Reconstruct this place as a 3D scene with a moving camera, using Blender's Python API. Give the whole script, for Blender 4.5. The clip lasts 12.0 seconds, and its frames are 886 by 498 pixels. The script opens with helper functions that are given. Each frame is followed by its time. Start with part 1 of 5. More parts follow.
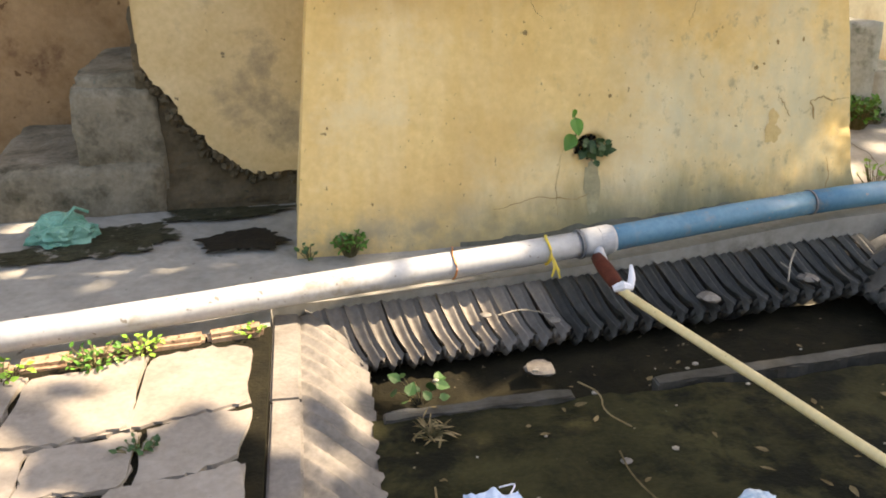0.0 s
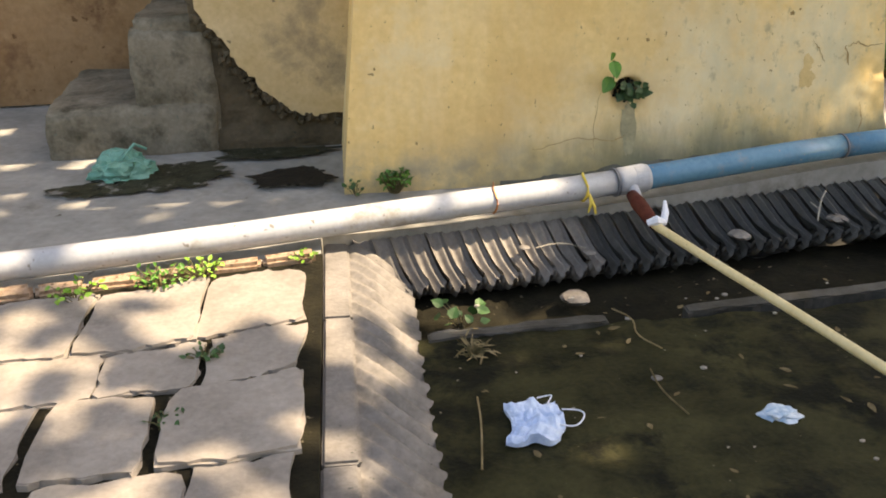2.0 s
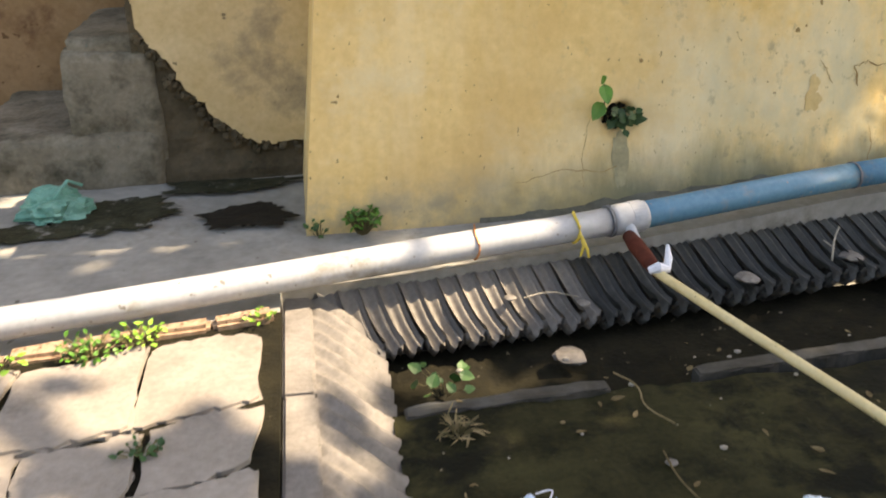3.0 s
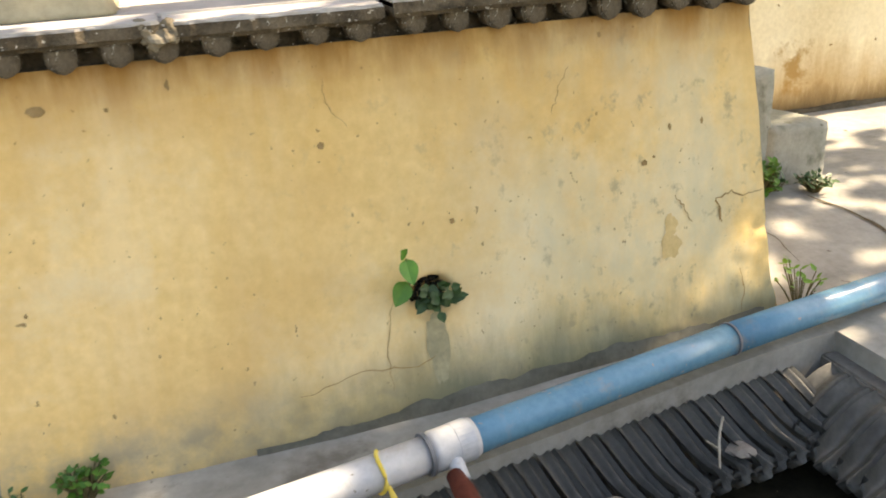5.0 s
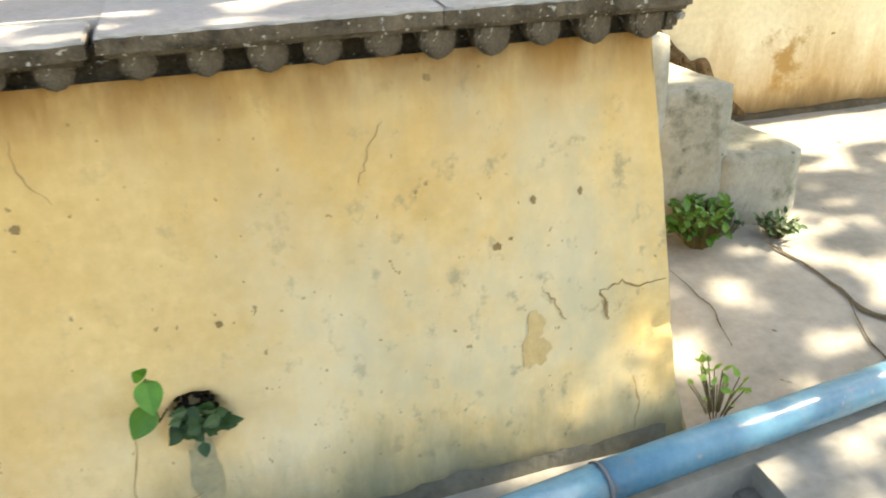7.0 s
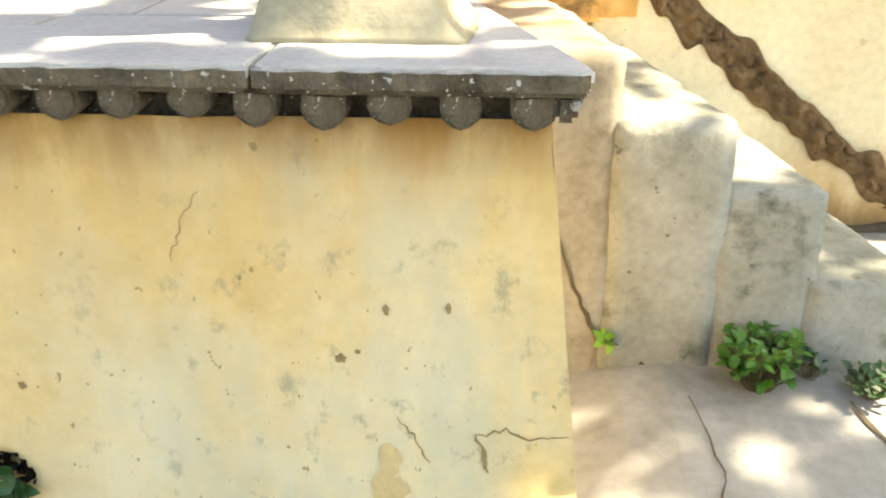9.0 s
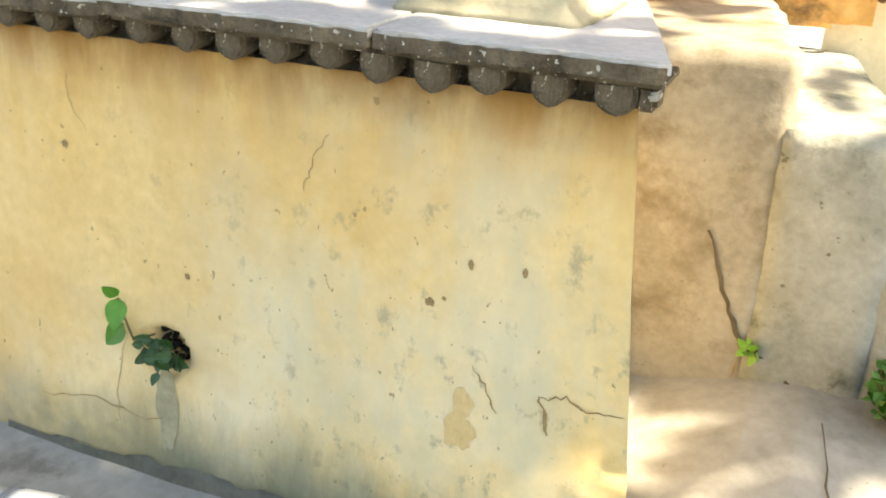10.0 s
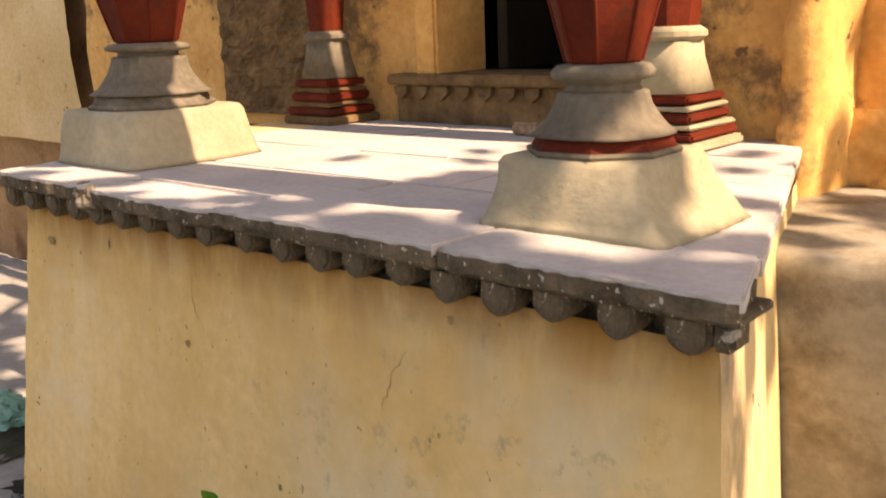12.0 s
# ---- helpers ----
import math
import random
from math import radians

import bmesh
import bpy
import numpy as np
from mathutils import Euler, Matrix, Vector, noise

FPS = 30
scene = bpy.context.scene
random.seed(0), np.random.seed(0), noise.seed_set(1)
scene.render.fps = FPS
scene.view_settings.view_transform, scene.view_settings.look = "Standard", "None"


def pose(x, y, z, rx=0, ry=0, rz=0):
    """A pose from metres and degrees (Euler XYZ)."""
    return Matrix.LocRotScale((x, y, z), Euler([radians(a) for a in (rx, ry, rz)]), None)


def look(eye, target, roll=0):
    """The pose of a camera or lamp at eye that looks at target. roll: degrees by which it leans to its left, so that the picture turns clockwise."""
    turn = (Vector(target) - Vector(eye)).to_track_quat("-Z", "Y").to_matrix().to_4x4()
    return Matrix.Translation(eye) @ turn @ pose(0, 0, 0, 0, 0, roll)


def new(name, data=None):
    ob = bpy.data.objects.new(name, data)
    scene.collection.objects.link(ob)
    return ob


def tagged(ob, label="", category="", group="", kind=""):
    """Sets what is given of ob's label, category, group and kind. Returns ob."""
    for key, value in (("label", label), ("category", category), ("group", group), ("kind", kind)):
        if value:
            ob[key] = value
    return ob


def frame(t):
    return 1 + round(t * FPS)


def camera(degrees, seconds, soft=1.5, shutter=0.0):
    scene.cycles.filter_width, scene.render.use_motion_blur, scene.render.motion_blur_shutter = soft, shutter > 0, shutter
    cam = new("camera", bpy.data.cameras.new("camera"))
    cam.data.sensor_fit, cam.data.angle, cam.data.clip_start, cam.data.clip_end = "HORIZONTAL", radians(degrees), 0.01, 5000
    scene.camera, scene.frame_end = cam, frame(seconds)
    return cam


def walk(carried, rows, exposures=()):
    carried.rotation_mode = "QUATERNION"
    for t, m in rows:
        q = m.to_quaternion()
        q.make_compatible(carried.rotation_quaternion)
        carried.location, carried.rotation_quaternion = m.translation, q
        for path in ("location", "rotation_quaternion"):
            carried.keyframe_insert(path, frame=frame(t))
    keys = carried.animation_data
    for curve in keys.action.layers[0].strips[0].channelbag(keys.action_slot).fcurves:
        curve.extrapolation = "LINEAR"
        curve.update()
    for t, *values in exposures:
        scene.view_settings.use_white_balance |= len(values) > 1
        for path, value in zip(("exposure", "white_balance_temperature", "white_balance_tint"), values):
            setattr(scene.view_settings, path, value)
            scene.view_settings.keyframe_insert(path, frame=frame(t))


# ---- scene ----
cam = camera(52.0, 12.0, soft=1.8, shutter=0.3)
PATH = [
    (0, (0.097, -3.625, 1.432), (0.365, -1.785, 0.697), -1.2),
    (0.5, (0.042, -3.651, 1.422), (0.321, -1.812, 0.688), -0.9),
    (1, (-0.043, -3.696, 1.421), (0.252, -1.865, 0.673), -0.4),
    (1.5, (-0.032, -3.785, 1.417), (0.227, -1.957, 0.65), -0.7),
    (2, (0.027, -3.824, 1.398), (0.221, -2.006, 0.587), -1.3),
    (2.5, (0.042, -3.671, 1.385), (0.241, -1.861, 0.558), -1.6),
    (2.7, (0.027, -3.557, 1.386), (0.255, -1.75, 0.561), -1.4),
    (4.3, (0.365, -2.626, 1.494), (0.797, -0.809, 0.776), -2.9),
    (4.5, (0.413, -2.56, 1.497), (0.906, -0.759, 0.781), -2.8),
    (5, (0.56, -2.373, 1.529), (1.123, -0.601, 0.794), -3.0),
    (5.5, (0.739, -2.179, 1.563), (1.289, -0.422, 0.782), -3.8),
    (6, (0.912, -1.992, 1.591), (1.45, -0.254, 0.761), -3.9),
    (6.5, (1.096, -1.824, 1.627), (1.638, -0.111, 0.751), -3.0),
    (7, (1.407, -1.75, 1.634), (1.868, -0.016, 0.751), -1.6),
    (7.5, (1.757, -1.611, 1.635), (2.136, 0.148, 0.761), 0.5),
    (7.7, (1.887, -1.533, 1.634), (2.228, 0.241, 0.776), 0.9),
    (9.3, (2.462, -1.418, 1.594), (2.119, 0.378, 0.785), -0.5),
    (9.5, (2.55, -1.449, 1.598), (2.071, 0.313, 0.781), -0.3),
    (10, (2.767, -1.468, 1.615), (2.009, 0.178, 0.768), 1.1),
    (10.5, (2.918, -1.468, 1.599), (2.0, 0.119, 0.801), 0.6),
    (11, (2.993, -1.315, 1.607), (1.9, 0.191, 0.875), -0.8),
    (11.5, (3.001, -1.163, 1.614), (1.763, 0.289, 1.014), -1.9),
    (12, (2.968, -1.126, 1.646), (1.682, 0.33, 1.17), -2.1),
]
walk(cam, [(t, look(eye, target, roll)) for t, eye, target, roll in PATH],
     exposures=[(0, 2.25, 9600, 18), (1.5, 2.05, 9600, 17), (2.7, 2.1, 9500, 17), (4.3, 2.35, 9600, 17), (6.0, 2.55, 9200, 12), (6.5, 2.7, 9000, 11), (7.5, 2.55, 9000, 9), (9.5, 2.85, 8500, 9), (10.0, 2.72, 8600, 10), (10.5, 2.27, 9200, 14), (11.0, 2.1, 9500, 18), (12.0, 1.7, 10500, 30)])

# ---- light: sun from the +x side, dappled by a tree, blue-white sky ----
SUN = Vector((0.72, 0.028, 0.78)).normalized()
world = bpy.data.worlds.new("world")
scene.world = world
world.use_nodes = True
wt = world.node_tree
sky = wt.nodes.new("ShaderNodeTexSky")
sky.sky_type = "NISHITA"
sky.sun_disc = False
sky.sun_elevation = math.asin(SUN.z)
sky.sun_rotation = math.atan2(SUN.x, SUN.y)
wt.links.new(sky.outputs[0], wt.nodes["Background"].inputs[0])
wt.nodes["Background"].inputs[1].default_value = 0.11
sun = new("sun", bpy.data.lights.new("sun", "SUN"))
sun.data.energy, sun.data.angle, sun.data.color = 3.4, radians(0.5), (1.0, 0.95, 0.86)
sun.matrix_world = look(SUN * 30, (0, 0, 0))


# ---- materials ----
def material(name, a, b, scale=6.0, rough=0.85, bump=0.25, speck=None, speck_amount=0.0, fine=60.0,
             metal=0.0, vary=0.0, stain=None, stain_scale=1.6, stain_at=0.58, stain_soft=0.1):
    """Two tones mixed at a large and a fine scale, with stains, specks, relief and some change from piece to piece."""
    m = bpy.data.materials.new(name)
    m.use_nodes = True
    nt = m.node_tree
    N, L = nt.nodes, nt.links
    bsdf = N["Principled BSDF"]
    co = N.new("ShaderNodeTexCoord").outputs["Object"]

    def tex(sc, detail=6.0, roughness=0.6):
        n = N.new("ShaderNodeTexNoise")
        n.inputs["Scale"].default_value, n.inputs["Detail"].default_value = sc, detail
        n.inputs["Roughness"].default_value = roughness
        L.new(co, n.inputs["Vector"])
        return n.outputs["Fac"]

    def ramp(src, lo, hi):
        r = N.new("ShaderNodeMapRange")
        r.inputs[1].default_value, r.inputs[2].default_value = lo, hi
        L.new(src, r.inputs[0])
        return r.outputs[0]

    def mix(f, c1, c2, mode="MIX"):
        n = N.new("ShaderNodeMix")
        n.data_type, n.blend_type = "RGBA", mode
        for sock, v in ((n.inputs[0], f), (n.inputs[6], c1), (n.inputs[7], c2)):
            if isinstance(v, bpy.types.NodeSocket):
                L.new(v, sock)
            elif isinstance(v, (int, float)):
                sock.default_value = v
            else:
                sock.default_value = (*v, 1)
        return n.outputs[2]

    big, small = tex(scale), tex(fine, 4.0)
    col = mix(ramp(big, 0.35, 0.66), a, b)
    col = mix(0.24, col, mix(ramp(small, 0.3, 0.7), [c * 0.72 for c in a], [min(1, c * 1.2) for c in b]))
    if stain:
        col = mix(ramp(tex(stain_scale, 9.0, 0.68), stain_at, stain_at + stain_soft), col, stain)
    if speck:
        col = mix(ramp(tex(fine * 0.55, 2.0), 0.72 - speck_amount, 0.76 - speck_amount), col, speck)
    if vary:
        info = N.new("ShaderNodeObjectInfo")
        hsv = N.new("ShaderNodeHueSaturation")
        r = N.new("ShaderNodeMapRange")
        L.new(info.outputs["Random"], r.inputs[0])
        r.inputs[3].default_value, r.inputs[4].default_value = 1 - vary, 1 + vary
        L.new(r.outputs[0], hsv.inputs["Value"])
        L.new(col, hsv.inputs["Color"])
        col = hsv.outputs[0]
    L.new(col, bsdf.inputs["Base Color"])
    bsdf.inputs["Metallic"].default_value = metal
    bsdf.inputs["Specular IOR Level"].default_value = 0.12 if rough > 0.6 else 0.4
    L.new(mix(0.5, (rough,) * 3, mix(ramp(big, 0.3, 0.7), (rough * 0.85,) * 3, (min(1, rough * 1.1),) * 3)), bsdf.inputs["Roughness"])
    if bump:
        b1 = N.new("ShaderNodeBump")
        b1.inputs["Strength"].default_value, b1.inputs["Distance"].default_value = bump, 0.006
        add = N.new("ShaderNodeMath")
        L.new(small, add.inputs[0])
        L.new(big, add.inputs[1])
        L.new(add.outputs[0], b1.inputs["Height"])
        L.new(b1.outputs[0], bsdf.inputs["Normal"])
    return m


YELLOW = material("ochre_limewash", (0.72, 0.50, 0.20), (0.79, 0.60, 0.30), 1.6, 0.9, 0.035, (0.28, 0.20, 0.10), -0.03, 30,
                  stain=(0.72, 0.64, 0.43), stain_scale=1.1, stain_at=0.50, stain_soft=0.2)


def weather(m):
    """Old run-off on the limewash: rusty drips below the cornice, pale streaks, grey-green mould at one end; also a
    darker brown tone towards the top.
    """
    nt = m.node_tree
    N, L = nt.nodes, nt.links
    bsdf = N["Principled BSDF"]
    base = bsdf.inputs["Base Color"].links[0].from_socket
    co = N.new("ShaderNodeTexCoord").outputs["Object"]
    sep = N.new("ShaderNodeSeparateXYZ")
    L.new(co, sep.inputs[0])

    def noise_at(scale, stretch, lo, hi, detail=8.0):
        mp = N.new("ShaderNodeMapping")
        mp.inputs["Scale"].default_value = stretch
        L.new(co, mp.inputs[0])
        n = N.new("ShaderNodeTexNoise")
        n.inputs["Scale"].default_value, n.inputs["Detail"].default_value, n.inputs["Roughness"].default_value = scale, detail, 0.65
        L.new(mp.outputs[0], n.inputs["Vector"])
        return span(n.outputs["Fac"], lo, hi)

    def span(src, lo, hi):
        r = N.new("ShaderNodeMapRange")
        r.inputs[1].default_value, r.inputs[2].default_value = lo, hi
        L.new(src, r.inputs[0])
        return r.outputs[0]

    def times(a, b):
        n = N.new("ShaderNodeMath")
        n.operation = "MULTIPLY"
        for k, v in enumerate((a, b)):
            if isinstance(v, float):
                n.inputs[k].default_value = v
            else:
                L.new(v, n.inputs[k])
        return n.outputs[0]

    def over(f, below, c):
        n = N.new("ShaderNodeMix")
        n.data_type = "RGBA"
        L.new(f, n.inputs[0])
        L.new(below, n.inputs[6])
        n.inputs[7].default_value = (*c, 1)
        return n.outputs[2]
    x, z = sep.outputs[0], sep.outputs[2]
    col = over(times(noise_at(4.0, (1, 1, 0.16), 0.50, 0.78), 0.40), base, (0.84, 0.73, 0.50))
    col = over(times(noise_at(2.4, (1, 1, 0.6), 0.48, 0.70), 0.6), col, (0.60, 0.40, 0.165))
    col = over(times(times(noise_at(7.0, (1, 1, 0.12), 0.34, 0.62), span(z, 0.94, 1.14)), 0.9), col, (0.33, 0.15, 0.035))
    col = over(times(times(noise_at(5.0, (1, 1, 0.5), 0.42, 0.66), span(x, 1.1, 1.9)), 0.62), col, (0.50, 0.50, 0.36))
    col = over(times(times(noise_at(17.0, (1, 1, 0.8), 0.58, 0.68), span(x, 0.6, 2.0)), 0.6), col, (0.27, 0.25, 0.17))
    col = over(times(noise_at(46.0, (1, 1, 0.7), 0.70, 0.74, 2.0), 0.7), col, (0.2, 0.14, 0.07))
    col = over(times(times(noise_at(6.0, (1, 1, 1), 0.40, 0.62), span(z, 0.24, 0.08)), 0.7), col, (0.30, 0.28, 0.22))
    # darker brown towards the top, strongest in the last ten centimetres
    col = over(times(times(noise_at(3.0, (1, 1, 0.8), 0.30, 0.62), span(z, 0.62, 1.12)), 0.45), col, (0.52, 0.30, 0.085))
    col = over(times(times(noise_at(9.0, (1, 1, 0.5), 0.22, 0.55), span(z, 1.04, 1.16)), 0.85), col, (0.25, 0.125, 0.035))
    L.new(col, bsdf.inputs["Base Color"])


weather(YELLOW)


def foot_stain(m, z_lo, z_hi, colour, amount, x_lo=-9.0, x_hi=-8.0):
    """Rising damp: streaked stain that thins out above the ground."""
    nt = m.node_tree
    N, L = nt.nodes, nt.links
    bsdf = N["Principled BSDF"]
    base = bsdf.inputs["Base Color"].links[0].from_socket
    co = N.new("ShaderNodeTexCoord").outputs["Object"]
    sep, mp, nz, low = N.new("ShaderNodeSeparateXYZ"), N.new("ShaderNodeMapping"), N.new("ShaderNodeTexNoise"), N.new("ShaderNodeMapRange")
    L.new(co, sep.inputs[0])
    L.new(co, mp.inputs[0])
    mp.inputs["Scale"].default_value = (1, 1, 0.25)
    L.new(mp.outputs[0], nz.inputs["Vector"])
    nz.inputs["Scale"].default_value, nz.inputs["Detail"].default_value, nz.inputs["Roughness"].default_value = 7.0, 8.0, 0.7
    L.new(sep.outputs[2], low.inputs[0])
    low.inputs[1].default_value, low.inputs[2].default_value = z_hi, z_lo
    add, cut, mul, mixer = N.new("ShaderNodeMath"), N.new("ShaderNodeMapRange"), N.new("ShaderNodeMath"), N.new("ShaderNodeMix")
    L.new(low.outputs[0], add.inputs[0])
    L.new(nz.outputs["Fac"], add.inputs[1])
    L.new(add.outputs[0], cut.inputs[0])
    cut.inputs[1].default_value, cut.inputs[2].default_value = 0.72, 1.35
    mul.operation = "MULTIPLY"
    L.new(cut.outputs[0], mul.inputs[0])
    along = N.new("ShaderNodeMapRange")
    L.new(sep.outputs[0], along.inputs[0])
    along.inputs[1].default_value, along.inputs[2].default_value, along.inputs[4].default_value = x_lo, x_hi, amount
    L.new(along.outputs[0], mul.inputs[1])
    mixer.data_type = "RGBA"
    L.new(mul.outputs[0], mixer.inputs[0])
    L.new(base, mixer.inputs[6])
    mixer.inputs[7].default_value = (*colour, 1)
    L.new(mixer.outputs[2], bsdf.inputs["Base Color"])


foot_stain(YELLOW, 0.0, 0.36, (0.165, 0.17, 0.105), 0.85, 0.3, 1.3)
YELLOW_OLD = material("old_ochre_plaster", (0.50, 0.36, 0.17), (0.62, 0.49, 0.29), 1.9, 0.92, 0.3, (0.2, 0.16, 0.1), 0.02, 35,
                      stain=(0.27, 0.22, 0.15), stain_scale=2.0, stain_at=0.56, stain_soft=0.14)
EARTH = material("earth_plaster", (0.56, 0.29, 0.095), (0.70, 0.42, 0.16), 3.5, 0.95, 0.6, (0.16, 0.1, 0.05), 0.03, 28,
                 stain=(0.20, 0.12, 0.06), stain_scale=2.6, stain_at=0.55)
TAN = material("tan_flaking_plaster", (0.22, 0.13, 0.065), (0.35, 0.23, 0.13), 3.0, 0.95, 0.5, (0.14, 0.08, 0.04), 0.02, 28, stain=(0.16, 0.09, 0.05), stain_scale=2.2, stain_at=0.54)
CREAM = material("cream_flaking_plaster", (0.70, 0.57, 0.34), (0.80, 0.70, 0.48), 1.6, 0.93, 0.3, (0.3, 0.2, 0.1), 0.0, 34, stain=(0.42, 0.26, 0.10), stain_scale=1.5, stain_at=0.60, stain_soft=0.06)
foot_stain(CREAM, 0.15, 0.75, (0.44, 0.24, 0.07), 0.8)
foot_stain(CREAM, 0.12, 0.40, (0.13, 0.09, 0.05), 0.9)
CRACK = material("dark_crack", (0.24, 0.16, 0.07), (0.36, 0.25, 0.12), 20.0, 0.95, 0.3)
# Grey-green that paints the shadow streak below the sapling's hole.
STREAK_SHADE = material("grey_shade_streak", (0.25, 0.24, 0.155), (0.40, 0.36, 0.225), 14.0, 0.95, 0.2)
BROWN_STAIN = material("brown_plaster_patch", (0.58, 0.42, 0.19), (0.66, 0.50, 0.25), 12.0, 0.95, 0.2)
CEMENT = material("weathered_cement", (0.12, 0.105, 0.075), (0.25, 0.225, 0.175), 5.0, 0.92, 0.6, (0.14, 0.15, 0.12), 0.03, 40,
                  stain=(0.055, 0.052, 0.034), stain_scale=4.0, stain_at=0.50, stain_soft=0.18)
CEMENT_WARM = material("stair_cement", (0.20, 0.18, 0.135), (0.345, 0.315, 0.25), 2.6, 0.92, 0.35, (0.2, 0.19, 0.15), 0.02, 40,
                       stain=(0.15, 0.115, 0.07), stain_scale=4.2, stain_at=0.48, stain_soft=0.2)
CEMENT_STEP = material("mossy_step_cement", (0.20, 0.205, 0.165), (0.36, 0.36, 0.315), 4.0, 0.92, 0.5, (0.13, 0.13, 0.10), 0.02, 40,
                       stain=(0.085, 0.095, 0.065), stain_scale=5.5, stain_at=0.55, stain_soft=0.16)
DAMP = material("damp_masonry", (0.055, 0.045, 0.028), (0.13, 0.105, 0.07), 6.0, 0.8, 0.7, (0.05, 0.05, 0.035), 0.03, 45,
                stain=(0.05, 0.05, 0.03), stain_scale=4.0)
STONE_DARK = material("dark_carved_stone", (0.050, 0.039, 0.025), (0.175, 0.142, 0.098), 12.0, 0.85, 1.0, (0.42, 0.40, 0.34), 0.075, 110,
                      stain=(0.028, 0.024, 0.016), stain_scale=4.0)
STONE_TOP = material("pale_floor_stone", (0.36, 0.35, 0.33), (0.48, 0.465, 0.44), 4.0, 0.85, 0.25, (0.3, 0.29, 0.27), 0.0, 50, vary=0.06)
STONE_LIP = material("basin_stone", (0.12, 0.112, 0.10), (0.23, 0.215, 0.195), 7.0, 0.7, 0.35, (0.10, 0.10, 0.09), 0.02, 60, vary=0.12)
# Dark copy of the basin stone: wetness and shade both in its colour.
STONE_WET_SHADE = material("wet_shaded_basin_stone", (0.020, 0.021, 0.018), (0.088, 0.089, 0.081), 8.0, 0.55, 0.3, (0.16, 0.155, 0.14), -0.02, 60, vary=0.2)
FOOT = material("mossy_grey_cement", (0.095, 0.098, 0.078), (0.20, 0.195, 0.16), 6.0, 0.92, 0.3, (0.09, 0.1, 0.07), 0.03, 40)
PAVING = material("paving_stone", (0.20, 0.18, 0.155), (0.32, 0.29, 0.255), 3.5, 0.85, 0.35, (0.25, 0.23, 0.2), 0.0, 45, vary=0.1,
                  stain=(0.18, 0.16, 0.135), stain_scale=3.0)
SOIL = material("dark_soil", (0.006, 0.006, 0.004), (0.02, 0.018, 0.01), 8.0, 0.95, 0.9, (0.16, 0.14, 0.1), 0.02, 50)
BASIN_FLOOR = material("silted_basin_floor", (0.007, 0.008, 0.003), (0.048, 0.046, 0.019), 4.0, 0.75, 0.7, (0.2, 0.18, 0.13), -0.02, 55,
                       stain=(0.006, 0.007, 0.004), stain_scale=3.2, stain_at=0.49)
GROUND = material("worn_concrete_ground", (0.215, 0.213, 0.195), (0.34, 0.335, 0.308), 3.4, 0.92, 0.35, (0.13, 0.12, 0.10), 0.0, 26,
                  stain=(0.17, 0.16, 0.14), stain_scale=1.7, stain_at=0.58)
BRICK = material("old_brick_edge", (0.20, 0.12, 0.07), (0.42, 0.31, 0.22), 24.0, 0.9, 1.0, (0.12, 0.09, 0.06), 0.06, 60, vary=0.15)
RED = material("red_oxide_paint", (0.075, 0.010, 0.005), (0.14, 0.022, 0.009), 6.0, 0.75, 0.35, (0.05, 0.018, 0.012), 0.0, 60,
               stain=(0.05, 0.022, 0.014), stain_scale=5.0, stain_at=0.56)
COLUMN_GREY = material("grey_column_stone", (0.085, 0.074, 0.055), (0.19, 0.165, 0.125), 6.0, 0.8, 0.3, (0.16, 0.14, 0.12), 0.02, 50,
                       stain=(0.26, 0.13, 0.09), stain_scale=3.5, stain_at=0.6)
PLINTH = material("limewashed_plinth", (0.26, 0.225, 0.145), (0.37, 0.335, 0.235), 3.0, 0.9, 0.3, (0.38, 0.33, 0.22), 0.0, 45,
                  stain=(0.43, 0.38, 0.26), stain_scale=2.4)
RUBBLE = material("rubble_masonry", (0.08, 0.05, 0.025), (0.22, 0.14, 0.07), 9.0, 0.95, 1.0, (0.09, 0.06, 0.04), 0.05, 30)
# Near-black base paints the darkness of the room behind the door.
BLACK = material("room_darkness", (0.02, 0.018, 0.015), (0.035, 0.03, 0.025), 3.0, 0.95, 0.2)
WOOD = material("dark_door_timber", (0.015, 0.011, 0.008), (0.03, 0.022, 0.014), 5.0, 0.6, 0.3)
# Same pipe as PVC, with shade and reflected sky painted in as blue.
PVC_SHADED = material("shade_blue_plastic_pipe", (0.06, 0.20, 0.31), (0.11, 0.27, 0.38), 5.0, 0.26, 0.08, (0.25, 0.26, 0.27), 0.04, 50, stain=(0.18, 0.24, 0.27), stain_scale=6.0, stain_at=0.56)
PVC = material("grey_plastic_pipe", (0.34, 0.37, 0.40), (0.45, 0.47, 0.49), 5.0, 0.36, 0.08, (0.2, 0.19, 0.17), 0.04, 50, stain=(0.30, 0.29, 0.26), stain_scale=5.0, stain_at=0.56)
PVC_JOINT = material("dark_pipe_joint", (0.10, 0.115, 0.13), (0.17, 0.18, 0.2), 8.0, 0.45, 0.05)
HOSE = material("cream_hose", (0.62, 0.5, 0.26), (0.72, 0.6, 0.34), 8.0, 0.45, 0.08, (0.4, 0.31, 0.16), 0.0, 60)
RUST = material("red_brown_rubber", (0.075, 0.02, 0.014), (0.13, 0.035, 0.022), 14.0, 0.7, 0.3)
RAG = material("white_rag", (0.62, 0.66, 0.74), (0.75, 0.78, 0.84), 20.0, 0.9, 0.3)
TIE = material("yellow_cord", (0.65, 0.48, 0.07), (0.75, 0.58, 0.15), 20.0, 0.8, 0.2)
